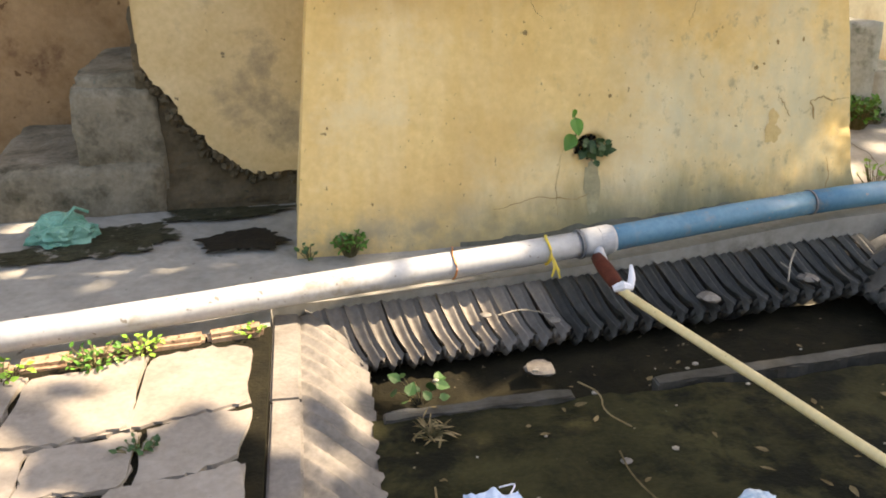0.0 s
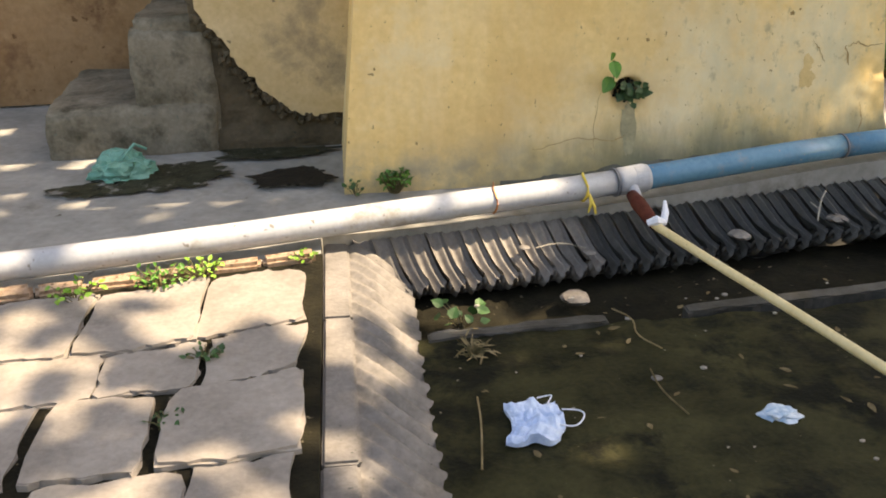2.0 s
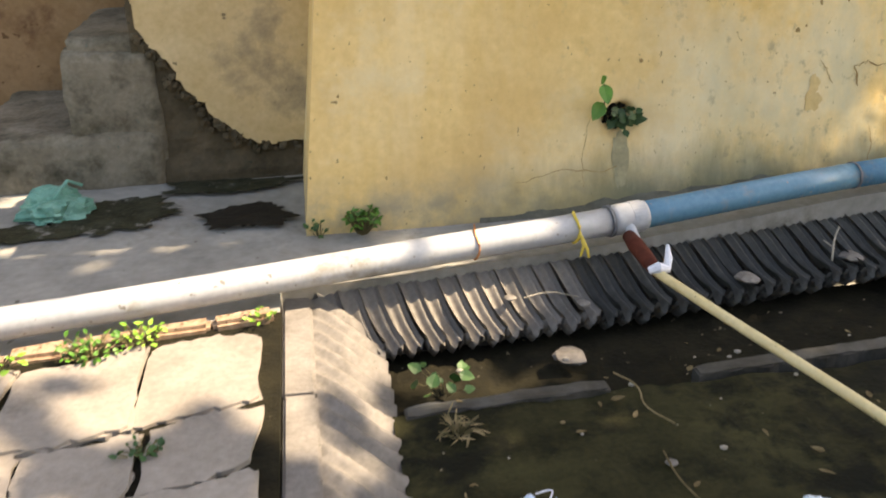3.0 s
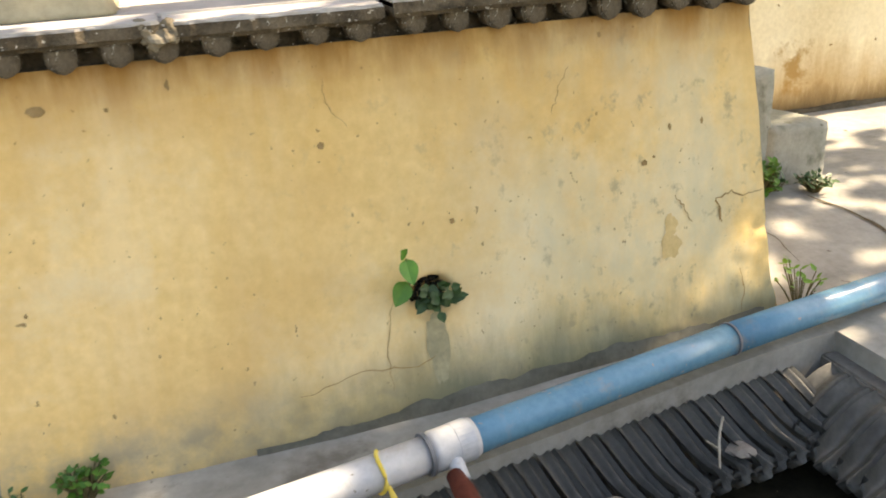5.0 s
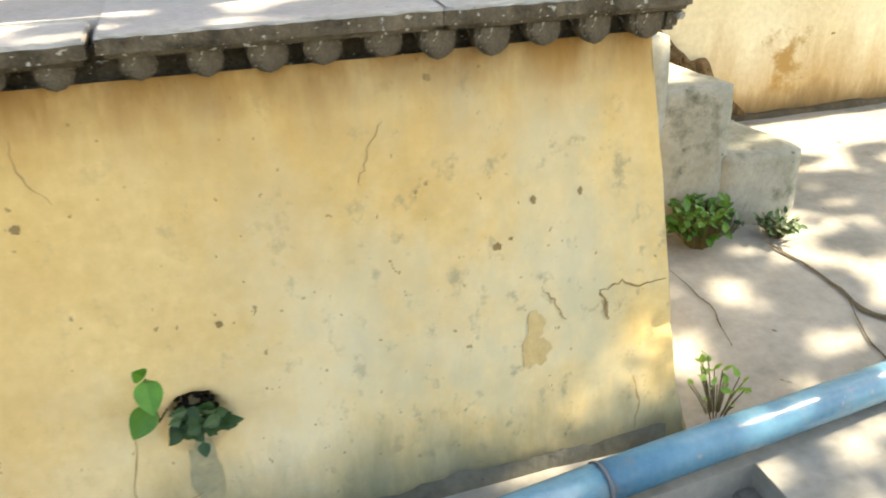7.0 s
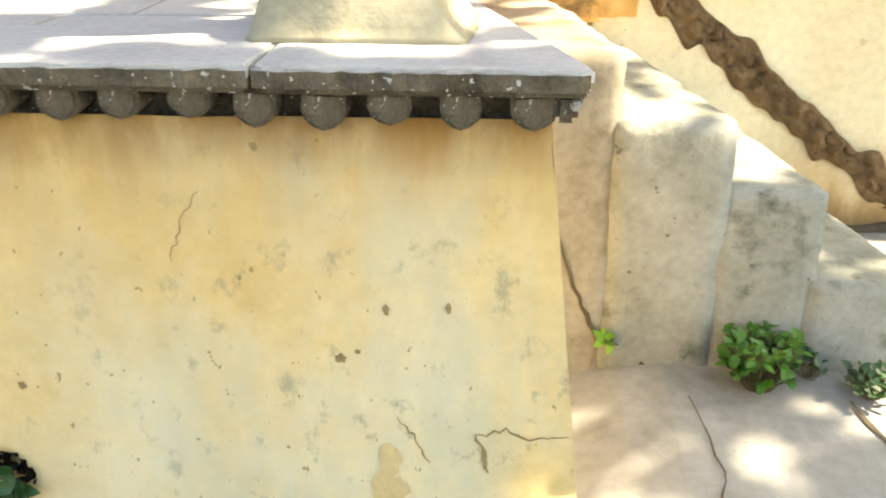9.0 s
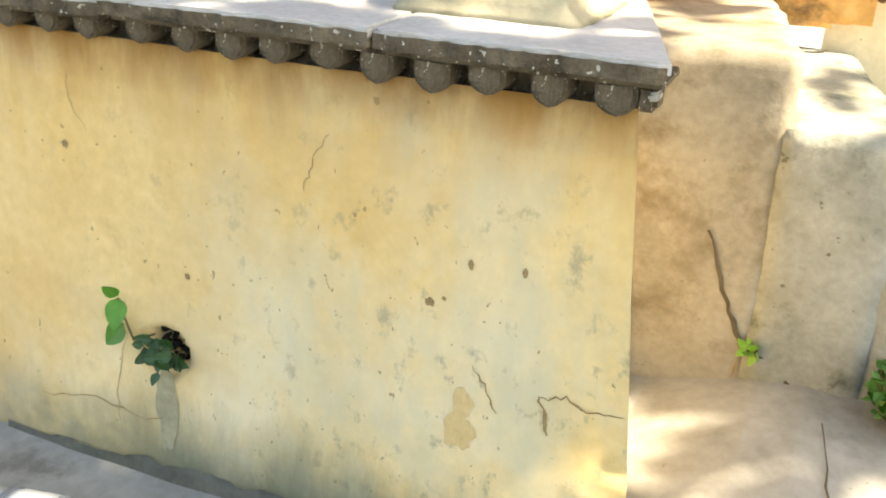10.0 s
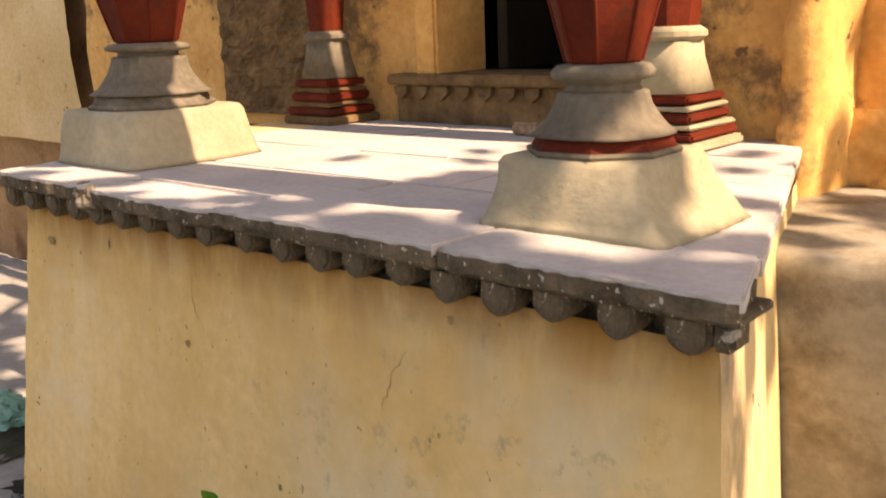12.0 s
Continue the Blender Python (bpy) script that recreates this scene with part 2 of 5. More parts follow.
COPPER = material("copper_wire", (0.5, 0.22, 0.1), (0.6, 0.3, 0.15), 20.0, 0.4, 0.1, metal=0.8)
BAG = material("green_plastic_bag", (0.06, 0.25, 0.19), (0.17, 0.40, 0.33), 9.0, 0.35, 0.4)
MASK = material("pale_blue_cloth", (0.30, 0.46, 0.72), (0.62, 0.72, 0.84), 11.0, 0.8, 0.3)
WRAPPER = material("blue_wrapper", (0.16, 0.34, 0.52), (0.68, 0.76, 0.8), 26.0, 0.4, 0.3)
LEAF = material("green_leaf", (0.03, 0.125, 0.012), (0.07, 0.21, 0.02), 14.0, 0.5, 0.1, vary=0.25)
LEAF_DARK = material("dark_green_leaf", (0.014, 0.05, 0.013), (0.03, 0.09, 0.02), 14.0, 0.5, 0.1, vary=0.25)
LEAF_BRIGHT = material("bright_green_leaf", (0.10, 0.26, 0.02), (0.2, 0.38, 0.05), 14.0, 0.5, 0.1, vary=0.25)
STEM = material("plant_stem", (0.09, 0.09, 0.04), (0.16, 0.13, 0.07), 20.0, 0.8, 0.2)
BARK = material("bark", (0.09, 0.07, 0.05), (0.17, 0.13, 0.09), 6.0, 0.95, 0.8)
DRY = material("dry_litter", (0.10, 0.075, 0.035), (0.22, 0.175, 0.10), 18.0, 0.9, 0.3, vary=0.3)
PALE_STONE = material("pale_pebble", (0.20, 0.185, 0.155), (0.34, 0.32, 0.27), 12.0, 0.85, 0.3, vary=0.2)
WET = material("wet_mossy_ground", (0.014, 0.016, 0.008), (0.055, 0.055, 0.035), 13.0, 0.7, 0.9, (0.14, 0.135, 0.11), 0.02, 50,
               stain=(0.19, 0.185, 0.165), stain_scale=8.0, stain_at=0.56, stain_soft=0.06)
HOLE_DARK = material("near_black_hole", (0.012, 0.011, 0.009), (0.025, 0.022, 0.017), 12.0, 0.7, 0.8)


# ---- building helpers ----
def part(name, bm, mat, parent=None, label="", smooth=False):
    me = bpy.data.meshes.new(name)
    bmesh.ops.recalc_face_normals(bm, faces=bm.faces)
    if smooth:
        for f in bm.faces:
            f.smooth = True
    bm.to_mesh(me)
    bm.free()
    me.materials.append(mat)
    ob = new(name, me)
    if parent:
        ob.parent = parent
    if label:
        tagged(ob, label)
    return ob


def thing(name, label, category, at=(0, 0, 0), kind="", group=""):
    ob = new(name)
    ob.location = at
    return tagged(ob, label, category, group, kind)


def box(lo, hi, bevel=0.0, bm=None, wob=0.0):
    bm = bm or bmesh.new()
    g = bmesh.ops.create_cube(bm, size=1.0)
    for v in g["verts"]:
        v.co = Vector([lo[i] + (v.co[i] + 0.5) * (hi[i] - lo[i]) for i in range(3)])
        if wob:
            v.co += Vector([random.uniform(-wob, wob) for _ in range(3)])
    if bevel:
        es = list({e for v in g["verts"] for e in v.link_edges})
        bmesh.ops.bevel(bm, geom=es, offset=bevel, segments=2, affect="EDGES", clamp_overlap=True)
    return bm


def prism(points, z0, z1, bevel=0.0, bm=None, wob=0.0):
    """A flat outline in x and y raised from z0 to z1."""
    bm = bm or bmesh.new()
    low = [bm.verts.new((x, y, z0)) for x, y in points]
    top = [bm.verts.new((x, y, z1 + random.uniform(-wob, wob))) for x, y in points]
    bm.faces.new(low[::-1])
    cap = bm.faces.new(top)
    for i in range(len(points)):
        j = (i + 1) % len(points)
        bm.faces.new((low[i], low[j], top[j], top[i]))
    if bevel:
        bmesh.ops.bevel(bm, geom=list(cap.edges), offset=bevel, segments=2, affect="EDGES", clamp_overlap=True)
    return bm


def wall_sheet(points, y0, y1, bm=None):
    """An outline in x and z with depth from y0 (front) to y1."""
    bm = bm or bmesh.new()
    a = [bm.verts.new((x, y0, z)) for x, z in points]
    b = [bm.verts.new((x, y1, z)) for x, z in points]
    bm.faces.new(a)
    bm.faces.new(b[::-1])
    for i in range(len(points)):
        j = (i + 1) % len(points)
        bm.faces.new((a[i], a[j], b[j], b[i]))
    return bm


def grid(nu, nv, fn, bm=None):
    bm = bm or bmesh.new()
    vs = [[bm.verts.new(fn(i / nu, j / nv)) for j in range(nv + 1)] for i in range(nu + 1)]
    for i in range(nu):
        for j in range(nv):
            bm.faces.new((vs[i][j], vs[i + 1][j], vs[i + 1][j + 1], vs[i][j + 1]))
    return bm


def rings(profile, sides, bm=None, square=0.0, turn=0.0, at=(0, 0, 0)):
    """A turned or many-sided body: rows of (radius, z); square moves the outline towards a square."""
    bm = bm or bmesh.new()
    loops = []
    for r, z in profile:
        loop = []
        for k in range(sides):
            a = 2 * math.pi * (k + 0.5) / sides + turn
            c, s = math.cos(a), math.sin(a)
            q = 1 + square * (1 / max(abs(c), abs(s)) - 1)
            loop.append(bm.verts.new((at[0] + r * q * c, at[1] + r * q * s, at[2] + z)))
        loops.append(loop)
    for lo, hi in zip(loops, loops[1:]):
        for k in range(sides):
            bm.faces.new((lo[k], lo[(k + 1) % sides], hi[(k + 1) % sides], hi[k]))
    bm.faces.new(loops[0][::-1])
    bm.faces.new(loops[-1])
    return bm


def tube(points, radius, sides=10, bm=None):
    """A round tube along a line of points; radius may be a list."""
    bm = bm or bmesh.new()
    pts = [Vector(p) for p in points]
    loops = []
    for i, p in enumerate(pts):
        d = (pts[min(i + 1, len(pts) - 1)] - pts[max(i - 1, 0)]).normalized()
        side = d.cross(Vector((0, 0, 1)))
        side = side.normalized() if side.length > 1e-3 else Vector((1, 0, 0))
        up = side.cross(d)
        r = radius[i] if isinstance(radius, (list, tuple)) else radius
        loops.append([bm.verts.new(p + r * (math.cos(a) * side + math.sin(a) * up)) for a in [2 * math.pi * k / sides for k in range(sides)]])
    for lo, hi in zip(loops, loops[1:]):
        for k in range(sides):
            bm.faces.new((lo[k], lo[(k + 1) % sides], hi[(k + 1) % sides], hi[k]))
    bm.faces.new(loops[0][::-1])
    bm.faces.new(loops[-1])
    return bm


def soft(points, cuts=2):
    """A line with its corners cut round."""
    pts = [Vector(p) for p in points]
    for _ in range(cuts):
        out = [pts[0]]
        for a, b in zip(pts, pts[1:]):
            out += [a.lerp(b, 0.25), a.lerp(b, 0.75)]
        pts = out + [pts[-1]]
    return pts


def leaf_shape(bm, at, d, up, length, width, fold=0.15, steps=3):
    """One pointed leaf, broad near its foot, with a folded midrib."""
    d, up = Vector(d).normalized(), Vector(up)
    side = d.cross(up).normalized()
    n = side.cross(d)
    p = Vector(at)
    rows = []
    for i in range(1, steps + 1):
        t = i / (steps + 1)
        w = 0.5 * width * math.sin(math.pi * t ** 0.7) ** 0.8
        c = p + d * length * t - n * length * 0.12 * t * t
        rows.append([bm.verts.new(q) for q in (c - side * w, c - n * fold * w, c + side * w)])
    foot, tip = bm.verts.new(p), bm.verts.new(p + d * length - n * length * 0.14)
    for a, b in zip(rows, rows[1:]):
        bm.faces.new((a[0], a[1], b[1], b[0]))
        bm.faces.new((a[1], a[2], b[2], b[1]))
    for end, row in ((foot, rows[0]), (tip, rows[-1])):
        bm.faces.new((end, row[0], row[1]))
        bm.faces.new((end, row[1], row[2]))


def smooth01(v, a, b):
    t = min(1, max(0, (v - a) / (b - a)))
    return t * t * (3 - 2 * t)


def bumpy(x, y, z, s=3.0, a=0.01):
    return a * noise.fractal((x * s, y * s, z * s), 1.0, 2.0, 3)


# ---- the plan ----
TOP, PLAT_BACK = 1.26, 1.68


def rim_y(x):
    """The back edge of the basin runs a little askew to the platform."""
    return -0.47 + 0.122 * (x + 0.09)


def ground_z(x, y):
    return 0.075 * smooth01(x, 0.8, 2.5) + 0.11 * smooth01(x, 2.3, 2.8) * smooth01(y, -0.2, 0.9)


def build_ground():
    xs = [-400, -60, -12, -6] + [-4 + 0.16 * i for i in range(24)] + [-0.10, -0.096] + [0.15 + 0.2 * i for i in range(12)]
    xs += [2.66, 2.664] + [2.8 + 0.16 * i for i in range(18)] + [7, 12, 60, 400]
    v0 = [-400, -60, -12, -7.2, -7.196] + [-7 + 0.2 * i for i in range(30)] + [-0.9]
    v1 = [-0.012, -0.008] + [0.1 + 0.15 * i for i in range(18)] + [4, 12, 60, 400]
    bm = bmesh.new()
    rows = []
    for x in xs:
        row = []
        k = rim_y(min(3, max(-0.6, x)))
        for v in v0 + v1:
            y = v + k if v > -0.95 and v < 0.0 else v
            inside = -0.098 < x < 2.662 and -7.198 < v < -0.01
            z = ground_z(x, y) - 0.012
            if inside:
                z = -0.34
            elif -5 < x < 6 and -5 < y < 3:
                z += bumpy(x, y, 3, 2.2, 0.008)
                if x < -0.09 and v < -0.85:
                    z -= 0.03
            row.append(bm.verts.new((x, y, z)))
        rows.append(row)
    for i in range(len(xs) - 1):
        for j in range(len(v0 + v1) - 1):
            bm.faces.new((rows[i][j], rows[i + 1][j], rows[i + 1][j + 1], rows[i][j + 1]))
    g = part("ground", bm, GROUND, smooth=False)
    tagged(g, "worn grey concrete ground around the sunken basin", "ground", kind="structure")
    return g


build_ground()

# ---- basin: floor, ledge, carved rim ----
def build_basin():
    def floor(u, v):
        x, y = 0.22 + u * 2.36, -7.1 + v * 6.0
        y = y + 0.05 * u * smooth01(v, 0.9, 1.0)
        return x, y, -0.155 + bumpy(x, y, 0, 5, 0.014) + bumpy(x, y, 9, 23, 0.006)
    f = part("basin_floor", grid(70, 150, floor), BASIN_FLOOR, smooth=True)
    tagged(f, "dark silted stone floor of the dry basin", "basin floor", kind="structure")

    def channel(u, v):
        x = 0.22 + u * 2.36
        y0, y1 = -1.1 + 0.05 * u, rim_y(x) - 0.17
        y = y0 + v * (y1 - y0)
        return x, y, -0.25 + bumpy(x, y, 4, 7, 0.02)
    # near-black soil colour also holds the shadow below the carved edge
    c = part("channel_floor", grid(60, 16, channel), SOIL, smooth=True)
    tagged(c, "wet channel along the foot of the basin edge, shade painted near-black", "channel", kind="structure")
    edge = bmesh.new()
    random.seed(5)
    for x0, x1 in ((0.26, 0.9), (1.2, 2.55)):
        n = int((x1 - x0) / 0.04)
        pts = []
        for i in range(n + 1):
            x = x0 + (x1 - x0) * i / n
            pts.append((x, -1.13 + 0.075 * (x - 0.26) + random.uniform(-0.008, 0.008)))
        back = [(x, y + 0.055) for x, y in pts[::-1]]
        prism(pts + back, -0.24, -0.143, 0.006, edge, 0.003)
    e = part("ledge", edge, STONE_WET_SHADE)
    tagged(e, "worn stone ledge inside the basin, half silted", "ledge", kind="structure")


def petal_mesh(width, run, drop, mat, deep=1.0):
    """One carved petal of the basin edge: an ogee falling inward, with a raised rib at its side."""
    def fn(u, v):
        x = (u - 0.5) * width
        lean = 0.5 * width * v * v
        fall = v * 0.35 + 0.65 * (v * v * (3 - 2 * v))
        rib = 0.016 * (abs(2 * u - 1) ** 4) - 0.014 * math.exp(-((u - 0.8) / 0.05) ** 2) + 0.008 * math.cos(u * 9.0)
        tip = (0.034 * (1 - (2 * u - 1) ** 2) + 0.008 * math.sin(u * 19)) * smooth01(v, 0.7, 1)
        return x + lean, -v * run - tip, -drop * fall - 0.010 + rib * 1.6 * deep * (0.4 + v)
    bm = grid(18, 14, fn)
    last = [vt for vt in bm.verts if vt.co.y <= -run * 0.999]
    last.sort(key=lambda q: q.co.x)
    low = [bm.verts.new(vt.co + Vector((0, 0.05, -0.05))) for vt in last]
    for i in range(len(last) - 1):
        bm.faces.new((last[i], last[i + 1], low[i + 1], low[i]))
    me = bpy.data.meshes.new("petal")
    for f in bm.faces:
        f.smooth = True
    bm.to_mesh(me)
    bm.free()
    me.materials.append(mat)
    return me


def build_rim():
    W = 0.072
    me, me_back = petal_mesh(W, 0.26, 0.12, STONE_LIP, 0.24), petal_mesh(W, 0.26, 0.12, STONE_WET_SHADE, 0.85)
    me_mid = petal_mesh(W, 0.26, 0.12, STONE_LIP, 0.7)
    rim = thing("basin_edge", "grey stone basin edge carved with a row of petals", "basin edge", kind="structure")
    random.seed(11)
    ang = math.atan(0.122)
    # back
    n = int(2.45 / W)
    for i in range(n):
        x = 0.06 + i * W + random.uniform(-0.003, 0.003)
        # sunlit stretch gets the pale stone, the shaded stretch the dark copy
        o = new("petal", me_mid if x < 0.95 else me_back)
        o.matrix_world = pose(x, rim_y(x), -0.035 + 0.02 * smooth01(x, 0.8, 2.5) + random.uniform(-0.003, 0.003), random.uniform(-2, 2), 0, math.degrees(ang)) @ Matrix.Diagonal((1.03, random.uniform(0.97, 1.03), 1, 1))
        o.parent = rim
    # left side: one carved run of draped folds
    def fold(u, v):
        y = -0.50 - u * 6.2
        fall = v * 0.3 + 0.7 * (v * v * (3 - 2 * v))
        ph = math.pi * (y + 0.14 * (1 - (1 - v) ** 2.2)) / 0.088
        f = (ph / math.pi) % 1.0
        w = smooth01(f, 0.0, 0.8) * (1 - smooth01(f, 0.84, 1.0))
        edge = 0.006 * (1 - w) * smooth01(v, 0.75, 1)
        return 0.006 + v * 0.235 - edge, y, -0.048 - 0.118 * fall + 0.060 * w * (0.07 + v * (1.02 - v) * 1.9) + bumpy(v, y, 0, 9, 0.004)
    part("carved_lip", grid(1100, 16, fold), STONE_LIP, rim, "pale worn folds carved along the basin edge", smooth=True)
    part("lip_footing", box((0.0, -6.7, -0.35), (0.20, -0.55, -0.15)), SOIL, rim)
    # right side
    for i in range(14):
        y = -0.26 - i * 0.1
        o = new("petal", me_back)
        o.matrix_world = pose(2.6, y, -0.015, 0, 0, -90) @ Matrix.Diagonal((1.4, 1, 1, 1))
        o.parent = rim
    # flat top stones
    y = -0.50
    lens = [0.62, 0.8, 0.55, 0.9, 0.7, 0.85, 0.6, 0.9]
    for L in lens:
        part("rim_stone", box((-0.092, y - L + 0.006, -0.2), (0.008, y, -0.034 + random.uniform(-0.004, 0.004)), 0.008, wob=0.003), STONE_LIP, rim)
        y -= L
    x = -0.092
    for L in (0.7, 0.62, 0.75, 0.69):
        b = box((0.0, 0.0, -0.2), (L - 0.006, 0.07, -0.034 + 0.02 * smooth01(x, 0.8, 2.5) + random.uniform(-0.003, 0.003)), 0.006, wob=0.003)
        o = part("rim_stone", b, STONE_LIP, rim)
        o.location, o.rotation_euler = (x, rim_y(x), 0), (0, 0, ang)
        x += L * math.cos(ang)
    for i in range(4):
        part("rim_stone", box((2.602, -0.15 - 0.5 * (i + 1) + 0.006, -0.2), (2.76, -0.15 - 0.5 * i, -0.012), 0.008, wob=0.003), STONE_LIP, rim)


build_basin()
build_rim()


# ---- platform ----
def front_y(z):
    return 0.125 * min(1, max(0, z / 1.15)) ** 0.9


def left_x(z):
    return 0.13 * z / 1.15


def right_x(z):
    return 2.535 - 0.12 * z / 1.15


def side_x(y, z):
    """The platform's end wall runs back and slightly inward."""
    return right_x(z) - 0.29 * (y - 0.06)


def floor_x(y):
    """The edge of the platform floor, turned in a little more than the wall below it."""
    return right_x(1.15) - 0.31 * (y - 0.06)


HOLE = (1.285, 0.372)


def build_platform():
    def front(u, v):
        z = -0.05 + v * 1.205
        zz = max(0, z)
        x = left_x(zz) + u * (right_x(zz) - left_x(zz))
        y = front_y(zz) + bumpy(x, 0, z, 1.5, 0.012) + bumpy(x, 3, z, 7, 0.004)
        # chipped lower corner
        if x > 2.33 and z < 0.48:
            chip = smooth01(x, 2.38, 2.5) * smooth01(0.46 - z, 0.0, 0.06)
            y += 0.010 * chip * (0.5 + noise.noise((x * 18, z * 18, 0.4)) * 0.9)
            x += 0.03 * smooth01(0.25 - z, 0, 0.25)
        d = math.hypot((x - HOLE[0]) / 1.05, (z - HOLE[1]))
        if d < 0.075:
            y += 0.09 * smooth01(0.075 - d, 0, 0.03)
        return x, y, z
    bm = grid(150, 76, front)
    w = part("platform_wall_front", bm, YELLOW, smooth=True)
    tagged(w, "ochre limewashed plaster platform wall, stained and cracked", "wall", kind="structure")

    def end(u, v):
        z = -0.05 + v * 1.205
        zz = max(0, z)
        y = front_y(zz) + bumpy(right_x(zz), 0, z, 1.5, 0.012) + u * (1.9 - front_y(zz))
        x = side_x(y, zz) + (right_x(zz) - side_x(front_y(zz), zz)) + 0.006 * noise.noise((y * 9, z * 2, 0)) * min(1, u * 30)
        if u < 0.001 and z < 0.48:
            x += 0.03 * smooth01(0.25 - z, 0, 0.25)
            y += 0.010 * smooth01(0.46 - z, 0.0, 0.06) * (0.5 + noise.noise((x * 18, z * 18, 0.4)) * 0.9)
        return x, y, z
    w = part("platform_wall_end", grid(60, 76, end), YELLOW_OLD, smooth=True)
    tagged(w, "pale plastered end wall of the platform", "wall", kind="structure")

    def leftend(u, v):
        z = -0.05 + v * 1.205
        zz = max(0, z)
        y = front_y(zz) + bumpy(left_x(zz), 0, z, 1.5, 0.012) + bumpy(left_x(zz), 3, z, 7, 0.004) + u * (0.85 - front_y(zz))
        return left_x(zz) + 0.004 * noise.noise((y * 9, z * 3, 2)) * min(1, 20 * u), y, z
    w = part("platform_wall_return", grid(20, 76, leftend), YELLOW, smooth=True)
    tagged(w, "ochre plaster return of the platform wall", "wall", kind="structure")
    # left recessed wall in line with the stair side, its plaster fallen at the foot
    ragged = [(-0.66, 0.70), (-0.60, 0.60), (-0.53, 0.52), (-0.50, 0.42), (-0.42, 0.36), (-0.38, 0.27), (-0.30, 0.22), (-0.24, 0.18), (-0.16, 0.15), (-0.08, 0.16), (0.2, 0.12)]
    fine = []
    random.seed(3)
    for a, b in zip(ragged, ragged[1:]):
        for k in range(5):
            t = k / 5
            fine.append((a[0] + (b[0] - a[0]) * t + random.uniform(-0.012, 0.012), a[1] + (b[1] - a[1]) * t + random.uniform(-0.012, 0.012)))
    w = part("recess_plaster", wall_sheet(fine + [(0.2, 0.12), (0.2, 1.24), (-0.30, 1.24), (-0.66, 1.24)], 0.765, 0.81), YELLOW_OLD)
    tagged(w, "ochre plaster on the recessed wall, broken off below", "plaster", kind="structure")

    def masonry(u, v):
        x, z = -0.7 + u * 0.95, -0.05 + v * 0.85
        return x, 0.795 - 0.012 * abs(noise.noise((x * 14, z * 18, 1))) - 0.03 * smooth01(0.12 - z, 0, 0.1), z
    w = part("recess_masonry", grid(60, 50, masonry), DAMP)
    tagged(w, "damp dark masonry laid bare under fallen plaster", "masonry", kind="structure")
    bm = bmesh.new()
    random.seed(19)
    for (ax, az), (bx, bz) in zip(ragged, ragged[1:]):
        for k in range(9):
            t = random.random()
            r = random.uniform(0.008, 0.024)
            p = Vector((ax + (bx - ax) * t - random.uniform(-0.004, 0.045), 0.775 + random.uniform(-0.006, 0.012), az + (bz - az) * t - random.uniform(-0.004, 0.04)))
            g = bmesh.ops.create_icosphere(bm, subdivisions=2, radius=r, matrix=Matrix.Translation(p))
            for v in g["verts"]:
                v.co += (v.co - p) * 0.6 * noise.noise(v.co * 60)
    w = part("broken_edge", bm, DAMP)
    tagged(w, "dark crumbling rubble along the broken plaster edge", "rubble", kind="stuff")
    w = part("recess_core", box((-0.68, 0.812, -0.1), (0.3, 1.9, 1.2)), YELLOW_OLD)
    tagged(w, "plastered core wall of the platform", "wall", kind="structure")

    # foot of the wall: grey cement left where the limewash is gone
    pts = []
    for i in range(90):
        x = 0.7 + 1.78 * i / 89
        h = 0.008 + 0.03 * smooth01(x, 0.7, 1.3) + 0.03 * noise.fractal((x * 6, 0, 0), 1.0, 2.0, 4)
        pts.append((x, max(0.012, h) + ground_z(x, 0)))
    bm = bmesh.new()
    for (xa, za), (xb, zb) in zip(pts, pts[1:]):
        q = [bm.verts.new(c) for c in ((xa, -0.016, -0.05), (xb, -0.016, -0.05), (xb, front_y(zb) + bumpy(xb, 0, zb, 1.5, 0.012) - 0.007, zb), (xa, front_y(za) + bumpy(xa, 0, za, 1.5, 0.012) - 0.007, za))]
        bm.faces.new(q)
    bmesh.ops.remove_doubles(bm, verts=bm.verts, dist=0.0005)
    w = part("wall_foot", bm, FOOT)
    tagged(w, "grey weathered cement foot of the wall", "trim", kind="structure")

    # platform floor slabs
    fl = thing("floor", "pale worn stone floor slabs of the platform", "floor", kind="structure")
    random.seed(8)
    rows = [0.24, 0.55, 0.95, 1.35, PLAT_BACK + 0.05]
    for r, (ya, yb) in enumerate(zip(rows, rows[1:])):
        x = 0.02
        while x < 2.4:
            xn = x + random.uniform(0.45, 0.8)
            last = xn > floor_x(yb) - 0.25
            xa, xb = (floor_x(ya) + 0.02, floor_x(yb) + 0.02) if last else (xn, xn + random.uniform(-0.02, 0.02))
            part("slab", prism([(x, ya), (xa - 0.004, ya), (xb - 0.004, yb - 0.004), (x, yb - 0.004)], TOP - 0.08, TOP - 0.002, 0.004, wob=0.002), STONE_TOP, fl)
            if last:
                break
            x = xn
    w = part("platform_core", box((0.25, 0.2, 0.0), (1.9, 1.7, TOP - 0.07)), YELLOW_OLD)
    tagged(w, "masonry core under the platform floor", "wall", kind="structure")


